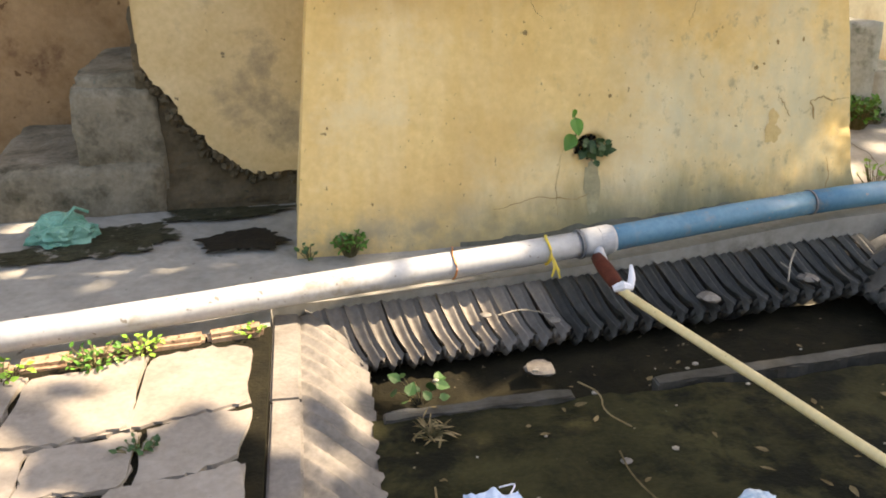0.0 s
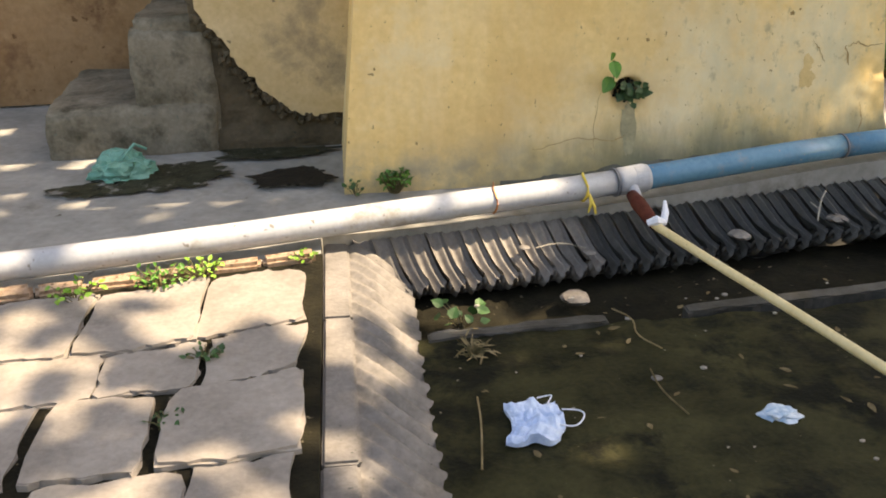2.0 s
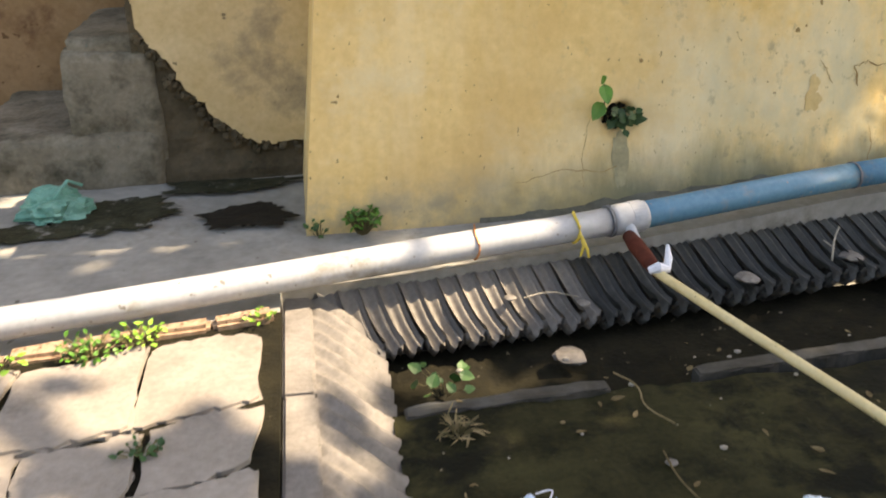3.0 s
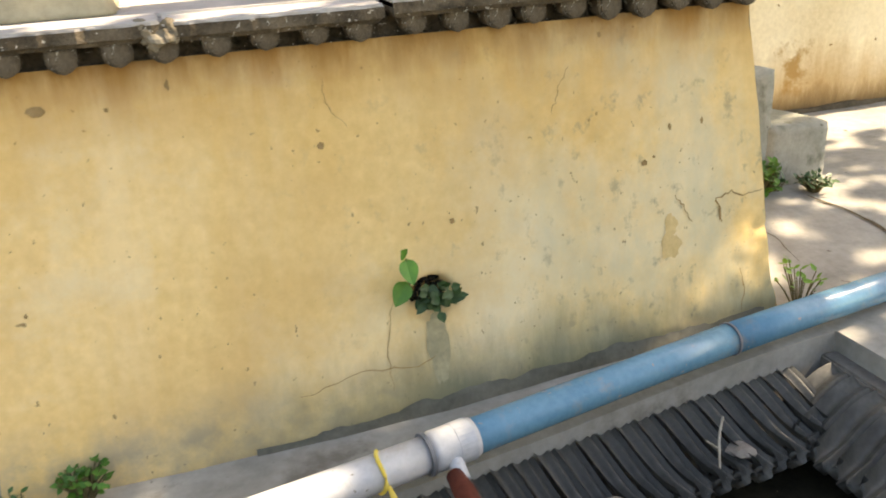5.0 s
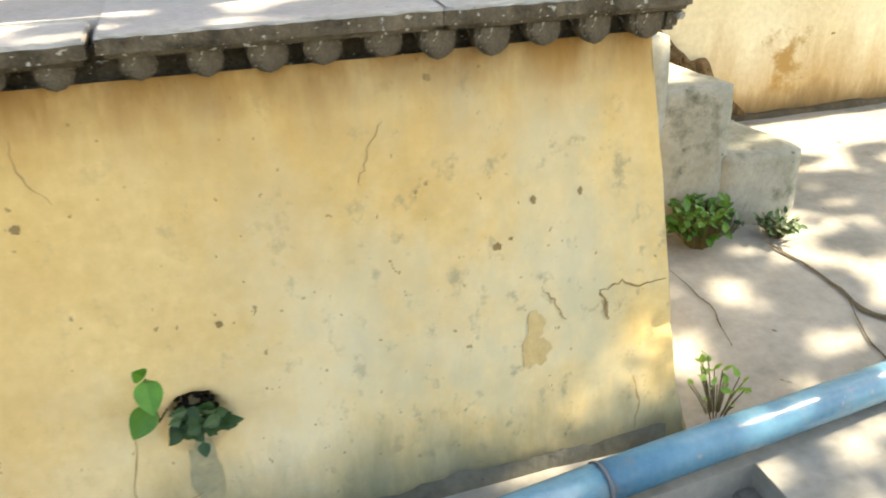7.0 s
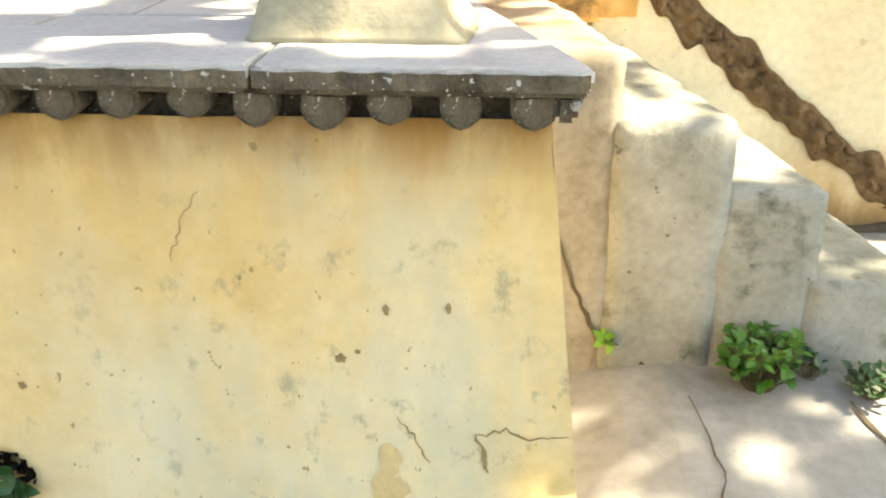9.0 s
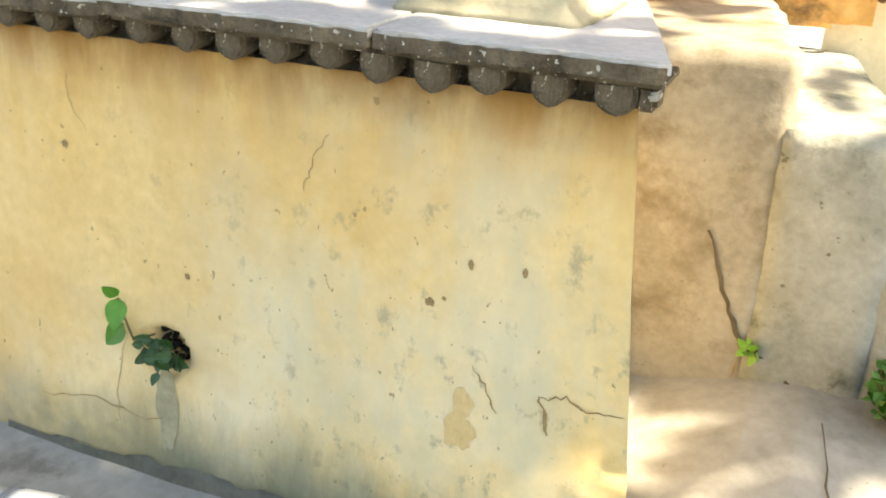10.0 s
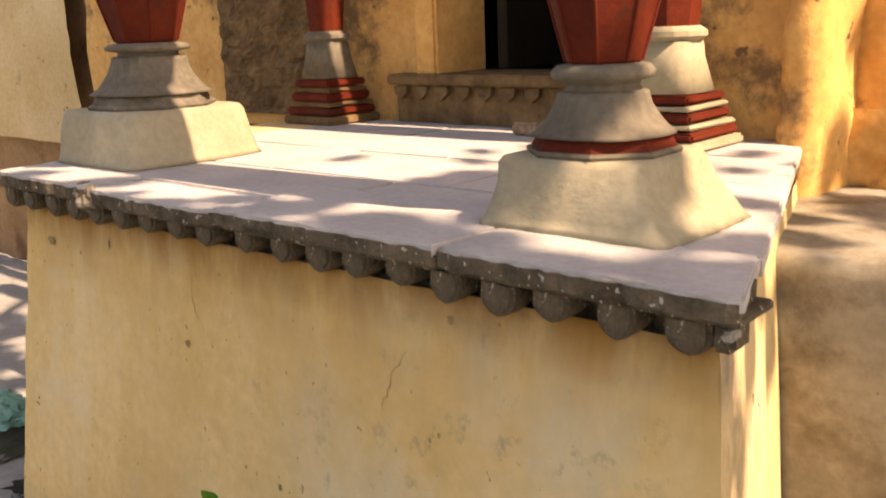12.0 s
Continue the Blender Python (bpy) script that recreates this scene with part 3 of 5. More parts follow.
def build_cornice():
    c = thing("cornice", "dark weathered stone cornice with a row of rounded drops", "cornice", kind="structure")
    random.seed(21)
    # top slabs, broken into stones of uneven set
    for xa, xb, dz, dy in ((0.04, 0.62, -0.004, 0.004), (0.625, 1.205, -0.010, 0.0), (1.225, 1.90, 0.0, -0.008), (1.905, 2.478, -0.002, -0.004)):
        n = 26
        front = []
        for i in range(n + 1):
            x = xa + (xb - xa) * i / n
            front.append((x, 0.062 + dy + random.uniform(-0.007, 0.006)))
        bm = prism(front + [(xb, 0.4) if xb < 2.4 else (2.404, 0.30), (xa, 0.4 if xb < 2.4 else 0.3)], TOP - 0.02 + dz, TOP + dz + 0.002, 0.005, wob=0.002)
        part("cornice_slab", bm, STONE_TOP, c, "pale worn top of the cornice stone")
        bm = prism([(min(x, 2.472), y + 0.003) for x, y in front] + [(min(xb, 2.44), 0.2), (xa, 0.2)], TOP - 0.036 + dz, TOP - 0.007 + dz, 0.0)
        for v in bm.verts:
            if v.co.y < 0.1:
                v.co.y -= 0.006
        part("cornice_face", bm, STONE_DARK, c)
        part("fillet", box((xa + 0.01, 0.078 + dy, TOP - 0.05 + dz), (xb - 0.01, 0.2, TOP - 0.034 + dz), 0.003), STONE_DARK, c)
    bm = bmesh.new()
    for at, r in (((0.60, 0.085, TOP - 0.045), 0.034), ((0.64, 0.08, TOP - 0.03), 0.028), ((0.57, 0.09, TOP - 0.02), 0.024)):
        g = bmesh.ops.create_icosphere(bm, subdivisions=3, radius=r, matrix=Matrix.Translation(at))
        for v in g["verts"]:
            v.co += (v.co - Vector(at)) * 0.7 * noise.fractal(v.co * 30, 1, 2, 3)
    part("broken_stone", bm, CEMENT_WARM, c, "pale broken stone where the cornice has crumbled")
    # backing behind the drops
    part("backing", box((0.06, 0.165, TOP - 0.13), (2.40, 0.2, TOP - 0.045)), STONE_DARK, c)
    # rounded drops
    out = [(-0.037, 0.0), (0.037, 0.0), (0.038, -0.034), (0.033, -0.050), (0.018, -0.062), (0.0, -0.068), (-0.018, -0.062), (-0.033, -0.050), (-0.038, -0.034)]
    bm = wall_sheet(out, 0.0, 0.075)
    bmesh.ops.bevel(bm, geom=[e for e in bm.edges if abs(e.verts[0].co.y) < 1e-4 and abs(e.verts[1].co.y) < 1e-4], offset=0.008, segments=2, affect="EDGES")
    drop = part("drop", bm, STONE_DARK, c)
    xs = [2.378 - 0.12 * k for k in range(10)] + [1.20 - 0.06 - 0.128 * k for k in range(9)]
    for k, x in enumerate(xs):
        o = drop if k == 0 else new("drop", drop.data)
        o.parent = c
        o.matrix_world = pose(x + random.uniform(-0.006, 0.006), 0.082 + random.uniform(-0.003, 0.003), TOP - 0.046 + random.uniform(-0.003, 0.003), 0, random.uniform(-4, 4), 0) @ Matrix.Diagonal((random.uniform(0.92, 1.05), 1, random.uniform(0.85, 1.08), 1))
    # corner end block and the side run
    part("end_block", box((2.415, 0.085, TOP - 0.10), (2.455, 0.15, TOP - 0.045), 0.01, wob=0.004), STONE_DARK, c)
    for k in range(11):
        y = 0.24 + 0.13 * k
        o = new("drop", drop.data)
        o.parent = c
        o.matrix_world = pose(floor_x(y) + 0.03, y, TOP - 0.046, 0, 0, 90 + 17)
    part("side_slab", prism([(2.405, 0.306), (2.472 - 0.31 * 1.6, 0.066 + 1.6), (2.3 - 0.31 * 1.6, 0.066 + 1.6), (2.2, 0.306)], TOP - 0.036, TOP - 0.003, 0.005, wob=0.002), STONE_TOP, c)
    part("bird_dropping", box((2.440, 0.066, TOP - 0.07), (2.462, 0.10, TOP - 0.055), 0.004, wob=0.004), PALE_STONE, c, "white splash of lime")


build_platform()
build_cornice()


# ---- stairs ----
def worn_block(lo, hi, radius, shear=0.0, rough=0.008, cell=0.045, seed=0.0):
    """A cement block with rounded, uneven edges; its sides lean by shear in x for each metre of y."""
    bm = bmesh.new()
    n = [max(3, int((hi[i] - lo[i]) / cell)) for i in range(3)]
    seen = {}

    def corner(i, j, k):
        key = (i, j, k)
        if key not in seen:
            p = Vector([lo[c] + (hi[c] - lo[c]) * q / n[c] for c, q in enumerate(key)])
            core = Vector([min(max(p[c], lo[c] + radius), hi[c] - radius) for c in range(3)])
            off = p - core
            if off.length > 1e-6:
                p = core + off.normalized() * min(radius, off.length)
            w = Vector((bumpy(p.y + seed, p.z, p.x, 4, rough), bumpy(p.x, p.z + seed, p.y, 4, rough), bumpy(p.x, p.y, p.z + seed, 4, rough)))
            p += w * 1.5 + 0.4 * Vector((bumpy(p.x, p.y, p.z + seed, 17, rough), bumpy(p.z, p.y, p.x + seed, 17, rough), bumpy(p.y, p.x, p.z + seed, 17, rough)))
            p.x -= shear * (p.y - lo[1])
            seen[key] = bm.verts.new(p)
        return seen[key]
    for c in range(3):
        u, v = (c + 1) % 3, (c + 2) % 3
        for side in (0, n[c]):
            for i in range(n[u]):
                for j in range(n[v]):
                    q = []
                    for di, dj in ((0, 0), (1, 0), (1, 1), (0, 1)):
                        key = [0, 0, 0]
                        key[c], key[u], key[v] = side, i + di, j + dj
                        q.append(corner(*key))
                    bm.faces.new(q)
    return bm


def build_stairs():
    st = thing("stair", "weathered grey cement steps up to the platform", "stair", kind="structure")
    x0 = 2.02
    for k, (x, z, y0) in enumerate(((2.645, 1.10, 0.975), (2.945, 0.92, 0.968), (3.22, 0.725, 0.972), (3.525, 0.46, 0.962))):
        part("step", worn_block((x0, y0, -0.05), (x, 2.05, z), 0.022, 0.20, 0.007, seed=3.1 * k), CEMENT_STEP if k else CEMENT_WARM, st, smooth=True)
        x0 = x - 0.03
    part("step_patch", worn_block((3.10, 0.90, 0.02), (3.33, 1.0, 0.17), 0.03, 0.0, 0.012), CEMENT, st, smooth=True)
    small = thing("stair", "low damp cement steps beside the ochre wall", "stair", kind="structure")
    part("step", worn_block((-1.47, 0.745, -0.05), (-0.62, 1.75, 0.235), 0.03, 0.05, 0.014, seed=7.0), CEMENT, small, smooth=True)
    part("step", worn_block((-1.015, 0.775, 0.0), (-0.60, 1.75, 0.60), 0.02, 0.0, 0.014, seed=11.0), CEMENT, small, smooth=True)
    part("step", worn_block((-0.985, 0.80, 0.55), (-0.60, 1.75, 0.662), 0.02, 0.0, 0.012, seed=13.0), CEMENT, small, smooth=True)
    part("step", worn_block((-0.80, 1.32, 0.6), (-0.25, 1.80, 0.90), 0.03, 0.0, 0.014, seed=17.0), DAMP, small, smooth=True)


build_stairs()


# ---- facade and side walls ----
def build_facade():
    def wall(name, x0, x1, z0, z1, y, mat, label, nx=50, nz=40, amp=0.03, thick=0.3):
        def fn(u, v):
            x, z = x0 + u * (x1 - x0), z0 + v * (z1 - z0)
            return x, y + bumpy(x, y, z, 2.5, amp) + bumpy(x, y, z, 9, amp * 0.25), z
        bm = grid(nx, nz, fn)
        b = [bm.verts.new((x, y + thick, z)) for x, z in ((x0, z0), (x1, z0), (x1, z1), (x0, z1))]
        bm.faces.new(b)
        w = part(name, bm, mat, smooth=True)
        return tagged(w, label, "wall", kind="structure")
    FY = PLAT_BACK + 0.06
    DL, DR, SILL = 0.50, 1.28, 1.46
    wall("wall_left_house", -7.0, -2.52, 1.0, 4.2, FY - 0.05, YELLOW_OLD, "pale ochre plaster wall of the next house", 60, 40)
    wall("wall_facade_left", -2.4, DL - 0.13, 1.2, 4.2, FY, EARTH, "brown earthen plaster wall beside the dark doorway")
    wall("wall_facade_right", DR + 0.13, 2.0, 0.8, 4.2, FY, EARTH, "brown earthen plaster wall beside the dark doorway", 30, 40)
    wall("wall_over_door", DL - 0.13, DR + 0.13, 3.25, 4.2, FY, EARTH, "earthen plaster over the doorway", 20, 12)
    wall("wall_back_right", 2.62, 9.0, 0.0, 3.4, 2.06, CREAM, "flaking cream plaster wall behind the steps", 110, 50, 0.02)
    wall("wall_back_earth", 1.9, 2.64, 1.0, 4.2, 1.99, EARTH, "brown earthen plaster wall at the head of the steps", 40, 90, 0.035)

    def scar(u, v):
        x = 2.45 + u * 1.6
        mid = 1.30 - 0.80 * (x - 2.6)
        w = 0.075 + 0.05 * noise.fractal((x * 5, 1.7, 0), 1, 2, 3) + 0.05 * noise.noise((x * 15, v * 2.5, 6))
        z = mid + (v - 0.5) * 2 * w * (1.0 - smooth01(x, 3.75, 4.05) * 0.8)
        edge = 1 - abs(2 * v - 1) ** 4
        return x, 2.052 - 0.05 * edge * abs(noise.fractal((x * 13, z * 13, 4), 1, 2, 3)), z
    w = part("stair_scar", grid(160, 20, scar), RUBBLE)
    tagged(w, "dark ragged band of bare masonry above the steps", "masonry", kind="structure")
    wall("wall_back_left", -7.0, -0.1, 0.0, 4.2, 1.86, TAN, "brown flaking plaster wall behind the small steps", 90, 30, 0.03)
    w = part("wall_skirting", worn_block((3.2, 2.03, 0.0), (9.0, 2.08, 0.205), 0.01, 0.0, 0.012, 0.06), DAMP, smooth=True)
    tagged(w, "thin dark damp line at the foot of the cream wall", "skirting", kind="structure")

    def mud(u, v):
        x, z = 1.92 + u * 0.85, 1.02 + v * 0.34
        bulge = math.sin(math.pi * min(1, v * 1.15) * 0.5 + 0.35)
        return x, 1.99 - 0.09 * bulge - 0.06 * noise.fractal((x * 5, z * 6, 2), 1, 2, 4) * (1 - v * v), z - 0.03 * noise.noise((x * 6, 0, 3)) * v
    w = part("wall_back_foot", grid(60, 26, mud), EARTH, smooth=True)
    tagged(w, "bulging worn earth masonry at the head of the steps", "masonry", kind="structure")
    w = part("wall_left_pier", box((-0.29, 0.815, 0.0), (0.08, 1.72, 1.26), 0.015, wob=0.004), YELLOW_OLD)
    tagged(w, "ochre plaster flank wall beside the platform", "wall", kind="structure")
    # unseen wall, added to bounce warm light and hide some low sky
    wall("wall_court_south", -14.0, 14.0, -0.3, 2.4, -9.0, YELLOW_OLD, "added unseen ochre wall behind the walk, for warm bounce", 40, 10, 0.03)
    # closed room whose surfaces carry the doorway's gloom in their colour
    room = thing("dark_room", "room behind the doorway, its darkness put into the wall colour", "room", kind="structure")
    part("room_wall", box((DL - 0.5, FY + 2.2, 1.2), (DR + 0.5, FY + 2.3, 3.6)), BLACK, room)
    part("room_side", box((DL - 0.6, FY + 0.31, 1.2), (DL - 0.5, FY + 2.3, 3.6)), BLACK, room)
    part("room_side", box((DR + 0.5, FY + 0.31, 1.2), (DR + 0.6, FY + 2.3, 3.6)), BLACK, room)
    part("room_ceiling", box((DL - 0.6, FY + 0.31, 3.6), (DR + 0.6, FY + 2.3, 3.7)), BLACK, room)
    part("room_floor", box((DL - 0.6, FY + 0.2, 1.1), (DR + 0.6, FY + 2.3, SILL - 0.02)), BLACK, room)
    d = thing("door_1", "ochre plastered doorway with a carved stone threshold, open and dark inside", "doorway", kind="structure")
    part("jamb", box((DL - 0.135, FY - 0.05, TOP), (DL - 0.02, FY + 0.28, 3.25), 0.012, wob=0.004), EARTH, d)
    part("jamb", box((DR + 0.02, FY - 0.05, TOP), (DR + 0.135, FY + 0.28, 3.25), 0.012, wob=0.004), YELLOW_OLD, d)
    part("door_leaf", box((DL + 0.025, FY + 0.30, SILL), (DL + 0.075, FY + 0.85, 3.2), 0.005), WOOD, d, "dark timber door leaf swung inward")
    part("lintel", box((DL - 0.02, FY - 0.02, 3.15), (DR + 0.02, FY + 0.28, 3.25), 0.008), COLUMN_GREY, d)
    part("threshold", box((DL - 0.26, FY - 0.10, SILL - 0.045), (DR + 0.2, FY + 0.25, SILL), 0.008, wob=0.003), RUBBLE, d, "worn brown stone threshold")
    part("threshold_face", box((DL - 0.24, FY - 0.055, TOP), (DR + 0.18, FY + 0.2, SILL - 0.046)), RUBBLE, d)
    n = 11
    for k in range(n):
        x = DL - 0.2 + (DR - DL + 0.34) * k / (n - 1)
        part("scallop", wall_sheet([(x - 0.035, SILL - 0.05), (x + 0.035, SILL - 0.05), (x + 0.03, SILL - 0.08), (x, SILL - 0.105), (x - 0.03, SILL - 0.08)], FY - 0.08, FY - 0.05), RUBBLE, d)
    # rubble panel left of the door
    def rub(u, v):
        x, z = -0.98 + u * 0.80, TOP + v * 0.75
        return x, FY - 0.03 - 0.035 * abs(noise.fractal((x * 9, z * 14, 2), 1, 2, 4)), z
    w = part("rubble_panel", grid(50, 50, rub), RUBBLE)
    tagged(w, "patch of bare rubble masonry in the facade", "masonry", kind="structure")
    # pilaster strip at the facade's end
    w = part("facade_pier", worn_block((1.90, FY - 0.10, 0.8), (2.03, FY + 0.3, 4.2), 0.045, 0.0, 0.016), EARTH, smooth=True)
    tagged(w, "flat earthen pier at the end of the facade", "pier", kind="structure")


build_facade()


# ---- columns ----
def build_column(at, label, half=0.2, grey=COLUMN_GREY, tall=2.4, low=1.0, steep=0.74, band=RED, bell=0.115, neck=0.04, flare=0.0):
    c = thing("column", label, "column", at, group="porch columns")
    h = 0.165
    bm = rings([(half * 1.04, 0.0), (half * 1.0, 0.015), (half * 0.98, 0.035), (half * (0.4 + 0.6 * steep), h * 0.6), (half * (0.1 + 0.9 * steep), h * 0.9), (half * steep * 0.97, h)], 56, square=0.90)
    for v in bm.verts:
        v.co += Vector((bumpy(v.co.x, v.co.y, v.co.z, 9, 0.014), bumpy(v.co.y, v.co.z, v.co.x, 9, 0.014), 0))
        # mortar heaped against the sunny side
        if v.co.x > 0:
            v.co.x += flare * (1 - v.co.z / h) ** 2 * v.co.x / half
    part("plinth", bm, PLINTH, c, "lumpy limewashed plinth", smooth=True)
    part("slab", rings([(half * 0.78, h), (half * 0.80, h + 0.008), (half * 0.78, h + 0.015)], 8, square=0.6), grey, c)
    part("band", rings([(half * 0.76, h + 0.013), (half * 0.70, h + 0.04), (half * 0.66, h + 0.045)], 8, square=0.4), band, c, "worn octagonal band")
    prof = []
    for i in range(13):
        t = i / 12
        prof.append((half * (0.74 - 0.30 * t ** 0.7 - 0.04 * math.sin(t * math.pi)), h + 0.044 + bell * t))
    top = h + 0.046 + bell
    prof += [(half * 0.40, top + 0.002)]
    bm = rings(prof, 96, square=0.3)
    for v in bm.verts:
        a = math.atan2(v.co.y, v.co.x)
        f = 1 + 0.018 * math.cos(a * 24) * smooth01(v.co.z, h + 0.05, h + 0.09) + 2.5 * bumpy(v.co.x, v.co.y, v.co.z, 14, 0.012)
        v.co.x *= f
        v.co.y *= f
    part("bell", bm, grey, c, "worn fluted grey bell", smooth=True)
    part("neck", rings([(half * 0.40, top), (half * 0.36, top + neck * 0.2), (half * 0.37, top + neck * 0.35), (half * 0.50, top + neck * 0.5), (half * 0.52, top + neck * 0.75), (half * 0.46, top + neck), (half * 0.36, top + neck + 0.003)], 24, square=0.25), grey, c, "chipped dark stone collar", smooth=True)
    z = top + neck
    prof = [(half * 0.36, z), (half * 0.40, z + 0.008), (half * 0.50, z + 0.09), (half * 0.70, z + 0.26), (half * 0.8, z + 0.5), (half * 0.66, z + tall - 0.5), (half * 0.62, z + tall - 0.3)]
    part("shaft", rings(prof, 8), RED, c, "dark red painted eight-sided shaft, flaring upward")
    for k in range(8):
        a = 2 * math.pi * (k + 0.5) / 8
        part("edge_bead", tube([(r * math.cos(a) * 1.004, r * math.sin(a) * 1.004, zz) for r, zz in prof[1:]], 0.004, 6), RED, c)
    part("capital", rings([(half * 0.62, z + tall - 0.3), (half * 0.9, z + tall - 0.2), (half * 1.1, z + tall - 0.05), (half * 1.1, z + tall)], 16, square=0.5), RED, c)
    for o in c.children:
        o.scale.z = low
    return c


build_column((2.025, 0.43, TOP), "dark red eight-sided porch column on a limewashed plinth", 0.185, low=0.82, steep=0.80, bell=0.098, neck=0.062, flare=0.055)
build_column((0.27, 0.52, TOP), "dark red eight-sided porch column with a grey stone base", 0.245, steep=0.90, band=COLUMN_GREY)


def build_pilaster(at, label, w=0.14):
    c = thing("pilaster", label, "pilaster", at, group="facade pilasters")
    low = 0.62 if at[0] > 1 else 0.7
    pale = RUBBLE if at[0] < 1 else PLINTH
    z = 0.0
    for k, (hw, h, m) in enumerate(((1.25, 0.055, pale), (1.15, 0.05, RED), (1.1, 0.03, pale), (1.02, 0.055, RED), (0.98, 0.03, pale), (0.92, 0.05, RED))):
        part("base_course", box((-w * hw, -w * hw, z), (w * hw, w * hw, z + h * low - 0.003), 0.008, wob=0.003), m, c)
        z += h * low
    part("bell", rings([(w * 0.9, z), (w * 0.7, z + 0.1), (w * 0.66, z + 0.15)], 24, square=0.5), COLUMN_GREY if at[0] < 1 else PLINTH, c, smooth=True)
    part("neck", rings([(w * 0.66, z + 0.15), (w * 0.82, z + 0.165), (w * 0.82, z + 0.18), (w * 0.66, z + 0.195)], 16), COLUMN_GREY if at[0] < 1 else PLINTH, c)
    part("shaft", rings([(w * 0.62, z + 0.195), (w * 0.7, z + 0.3), (w * 0.95, z + 0.6), (w * 0.8, z + 2.2)], 8), RED, c)
    return c


build_pilaster((1.63, 1.46, TOP), "red facade pilaster on stepped red and cream courses")
build_pilaster((-0.02, 1.56, TOP), "red facade pilaster with a worn grey base", 0.12)


# ---- pipe and hose ----
def pipe_y(x):
    return -0.56 + 0.166 * (x + 0.1) if x < 2.2 else -0.178 + 0.166 * (x - 2.2)


def build_pipe():
    p = thing("drain_pipe", "grey plastic drain pipe lying along the basin edge", "pipe")
    R = 0.052
    def at(x):
        return (x, pipe_y(x) + 0.008 * math.sin(x * 2), R + 0.03 + ground_z(x, -0.3) * 0.9 + 0.012 * math.sin(x * 1.3))
    for xa, xb in ((-5.0, 1.13), (1.13, 2.20), (2.20, 7.5)):
        n = max(3, int((xb - xa) / 0.25))
        # pale colour for the sunlit left length, blue tint for those in shade
        part("length", tube([at(xa + (xb - xa) * i / n) for i in range(n + 1)], R, 28), PVC if xa < 0 else PVC_SHADED, p, "" if xa < 0 else "length of pipe tinted blue for shade and sky reflection", smooth=True)
    part("socket", tube([at(1.125), at(1.15), at(1.25), at(1.27)], [R + 0.002, R + 0.007, R + 0.007, R + 0.003], 28), PVC, p, smooth=True)
    part("joint_ring", tube([at(1.118), at(1.13)], R + 0.009, 28), PVC_JOINT, p)
    part("joint_ring", tube([at(2.195), at(2.203)], R + 0.004, 28), PVC_JOINT, p)
    q = Vector(at(1.19))
    part("outlet", tube([q + Vector((0, -0.02, 0.0)), q + Vector((0.006, -0.075, -0.035)), q + Vector((0.008, -0.10, -0.05))], 0.022, 14), PVC, p, "grey side outlet", smooth=True)
    part("lime_mark", tube([at(1.205), at(1.255)], R + 0.0085, 28), PVC, p, "pale worn patch on the socket")
    h = thing("hose", "cream garden hose tied to the pipe outlet with red rubber", "hose")
    a = q + Vector((-0.012, -0.085, -0.035))
    b = a + Vector((0.008, -0.27, -0.025))
    part("sleeve", tube([a, a.lerp(b, 0.3), a.lerp(b, 0.7), b], [0.024, 0.031, 0.028, 0.021], 14), RUST, h, "dark red rubber sleeve", smooth=True)
    pts = [b - Vector((0.006, -0.03, 0)), b, Vector((1.30, -1.02, 0.02)), Vector((1.44, -1.34, -0.015)), Vector((1.56, -1.62, -0.05)), Vector((1.75, -2.05, -0.1)), Vector((2.0, -2.6, -0.13)), Vector((2.3, -3.3, -0.135))]
    fine = []
    for i in range(len(pts) - 1):
        for k in range(6):
            fine.append(pts[i].lerp(pts[i + 1], k / 6))
    for _ in range(3):
        fine = [fine[0]] + [(fine[i - 1] + fine[i] * 2 + fine[i + 1]) / 4 for i in range(1, len(fine) - 1)] + [fine[-1]]
    part("tube", tube(fine, 0.0165, 14), HOSE, h, smooth=True)
    bm = tube([b + Vector((-0.03, 0.0, 0.01)), b + Vector((0.0, -0.012, 0.026)), b + Vector((0.032, 0.0, 0.012)), b + Vector((0.045, 0.02, 0.04)), b + Vector((0.05, 0.05, 0.08))], [0.014, 0.02, 0.017, 0.014, 0.006], 8)
    part("tie_rag", bm, RAG, h, "white rag knotted round the hose")
    for x, m, nm, lab in ((0.985, TIE, "cord", "yellow cord tied round the pipe"), (0.60, COPPER, "wire", "thin copper wire round the pipe")):
        r = R + 0.004
        c = Vector(at(x))
        pts = [c + Vector((0.006 * math.sin(k), r * math.cos(2 * math.pi * k / 16), r * math.sin(2 * math.pi * k / 16))) for k in range(17)]
        bm = tube(pts, 0.004 if nm == "wire" else 0.006, 6)
        if nm == "cord":
            tube([c + Vector((0.01, -r, -0.01)), c + Vector((0.018, -r - 0.012, -0.045)), c + Vector((0.004, -r - 0.02, -0.085))], [0.006, 0.007, 0.004], 6, bm)
            tube([c + Vector((0.01, -r, -0.01)), c + Vector((0.03, -r - 0.02, -0.06)), c + Vector((0.035, -r - 0.025, -0.09))], [0.006, 0.006, 0.004], 6, bm)
        else:
            tube([c + Vector((0, 0, r)), c + Vector((-0.004, 0, r + 0.02))], 0.003, 5, bm)
        part(nm, bm, m, p, lab)


build_pipe()

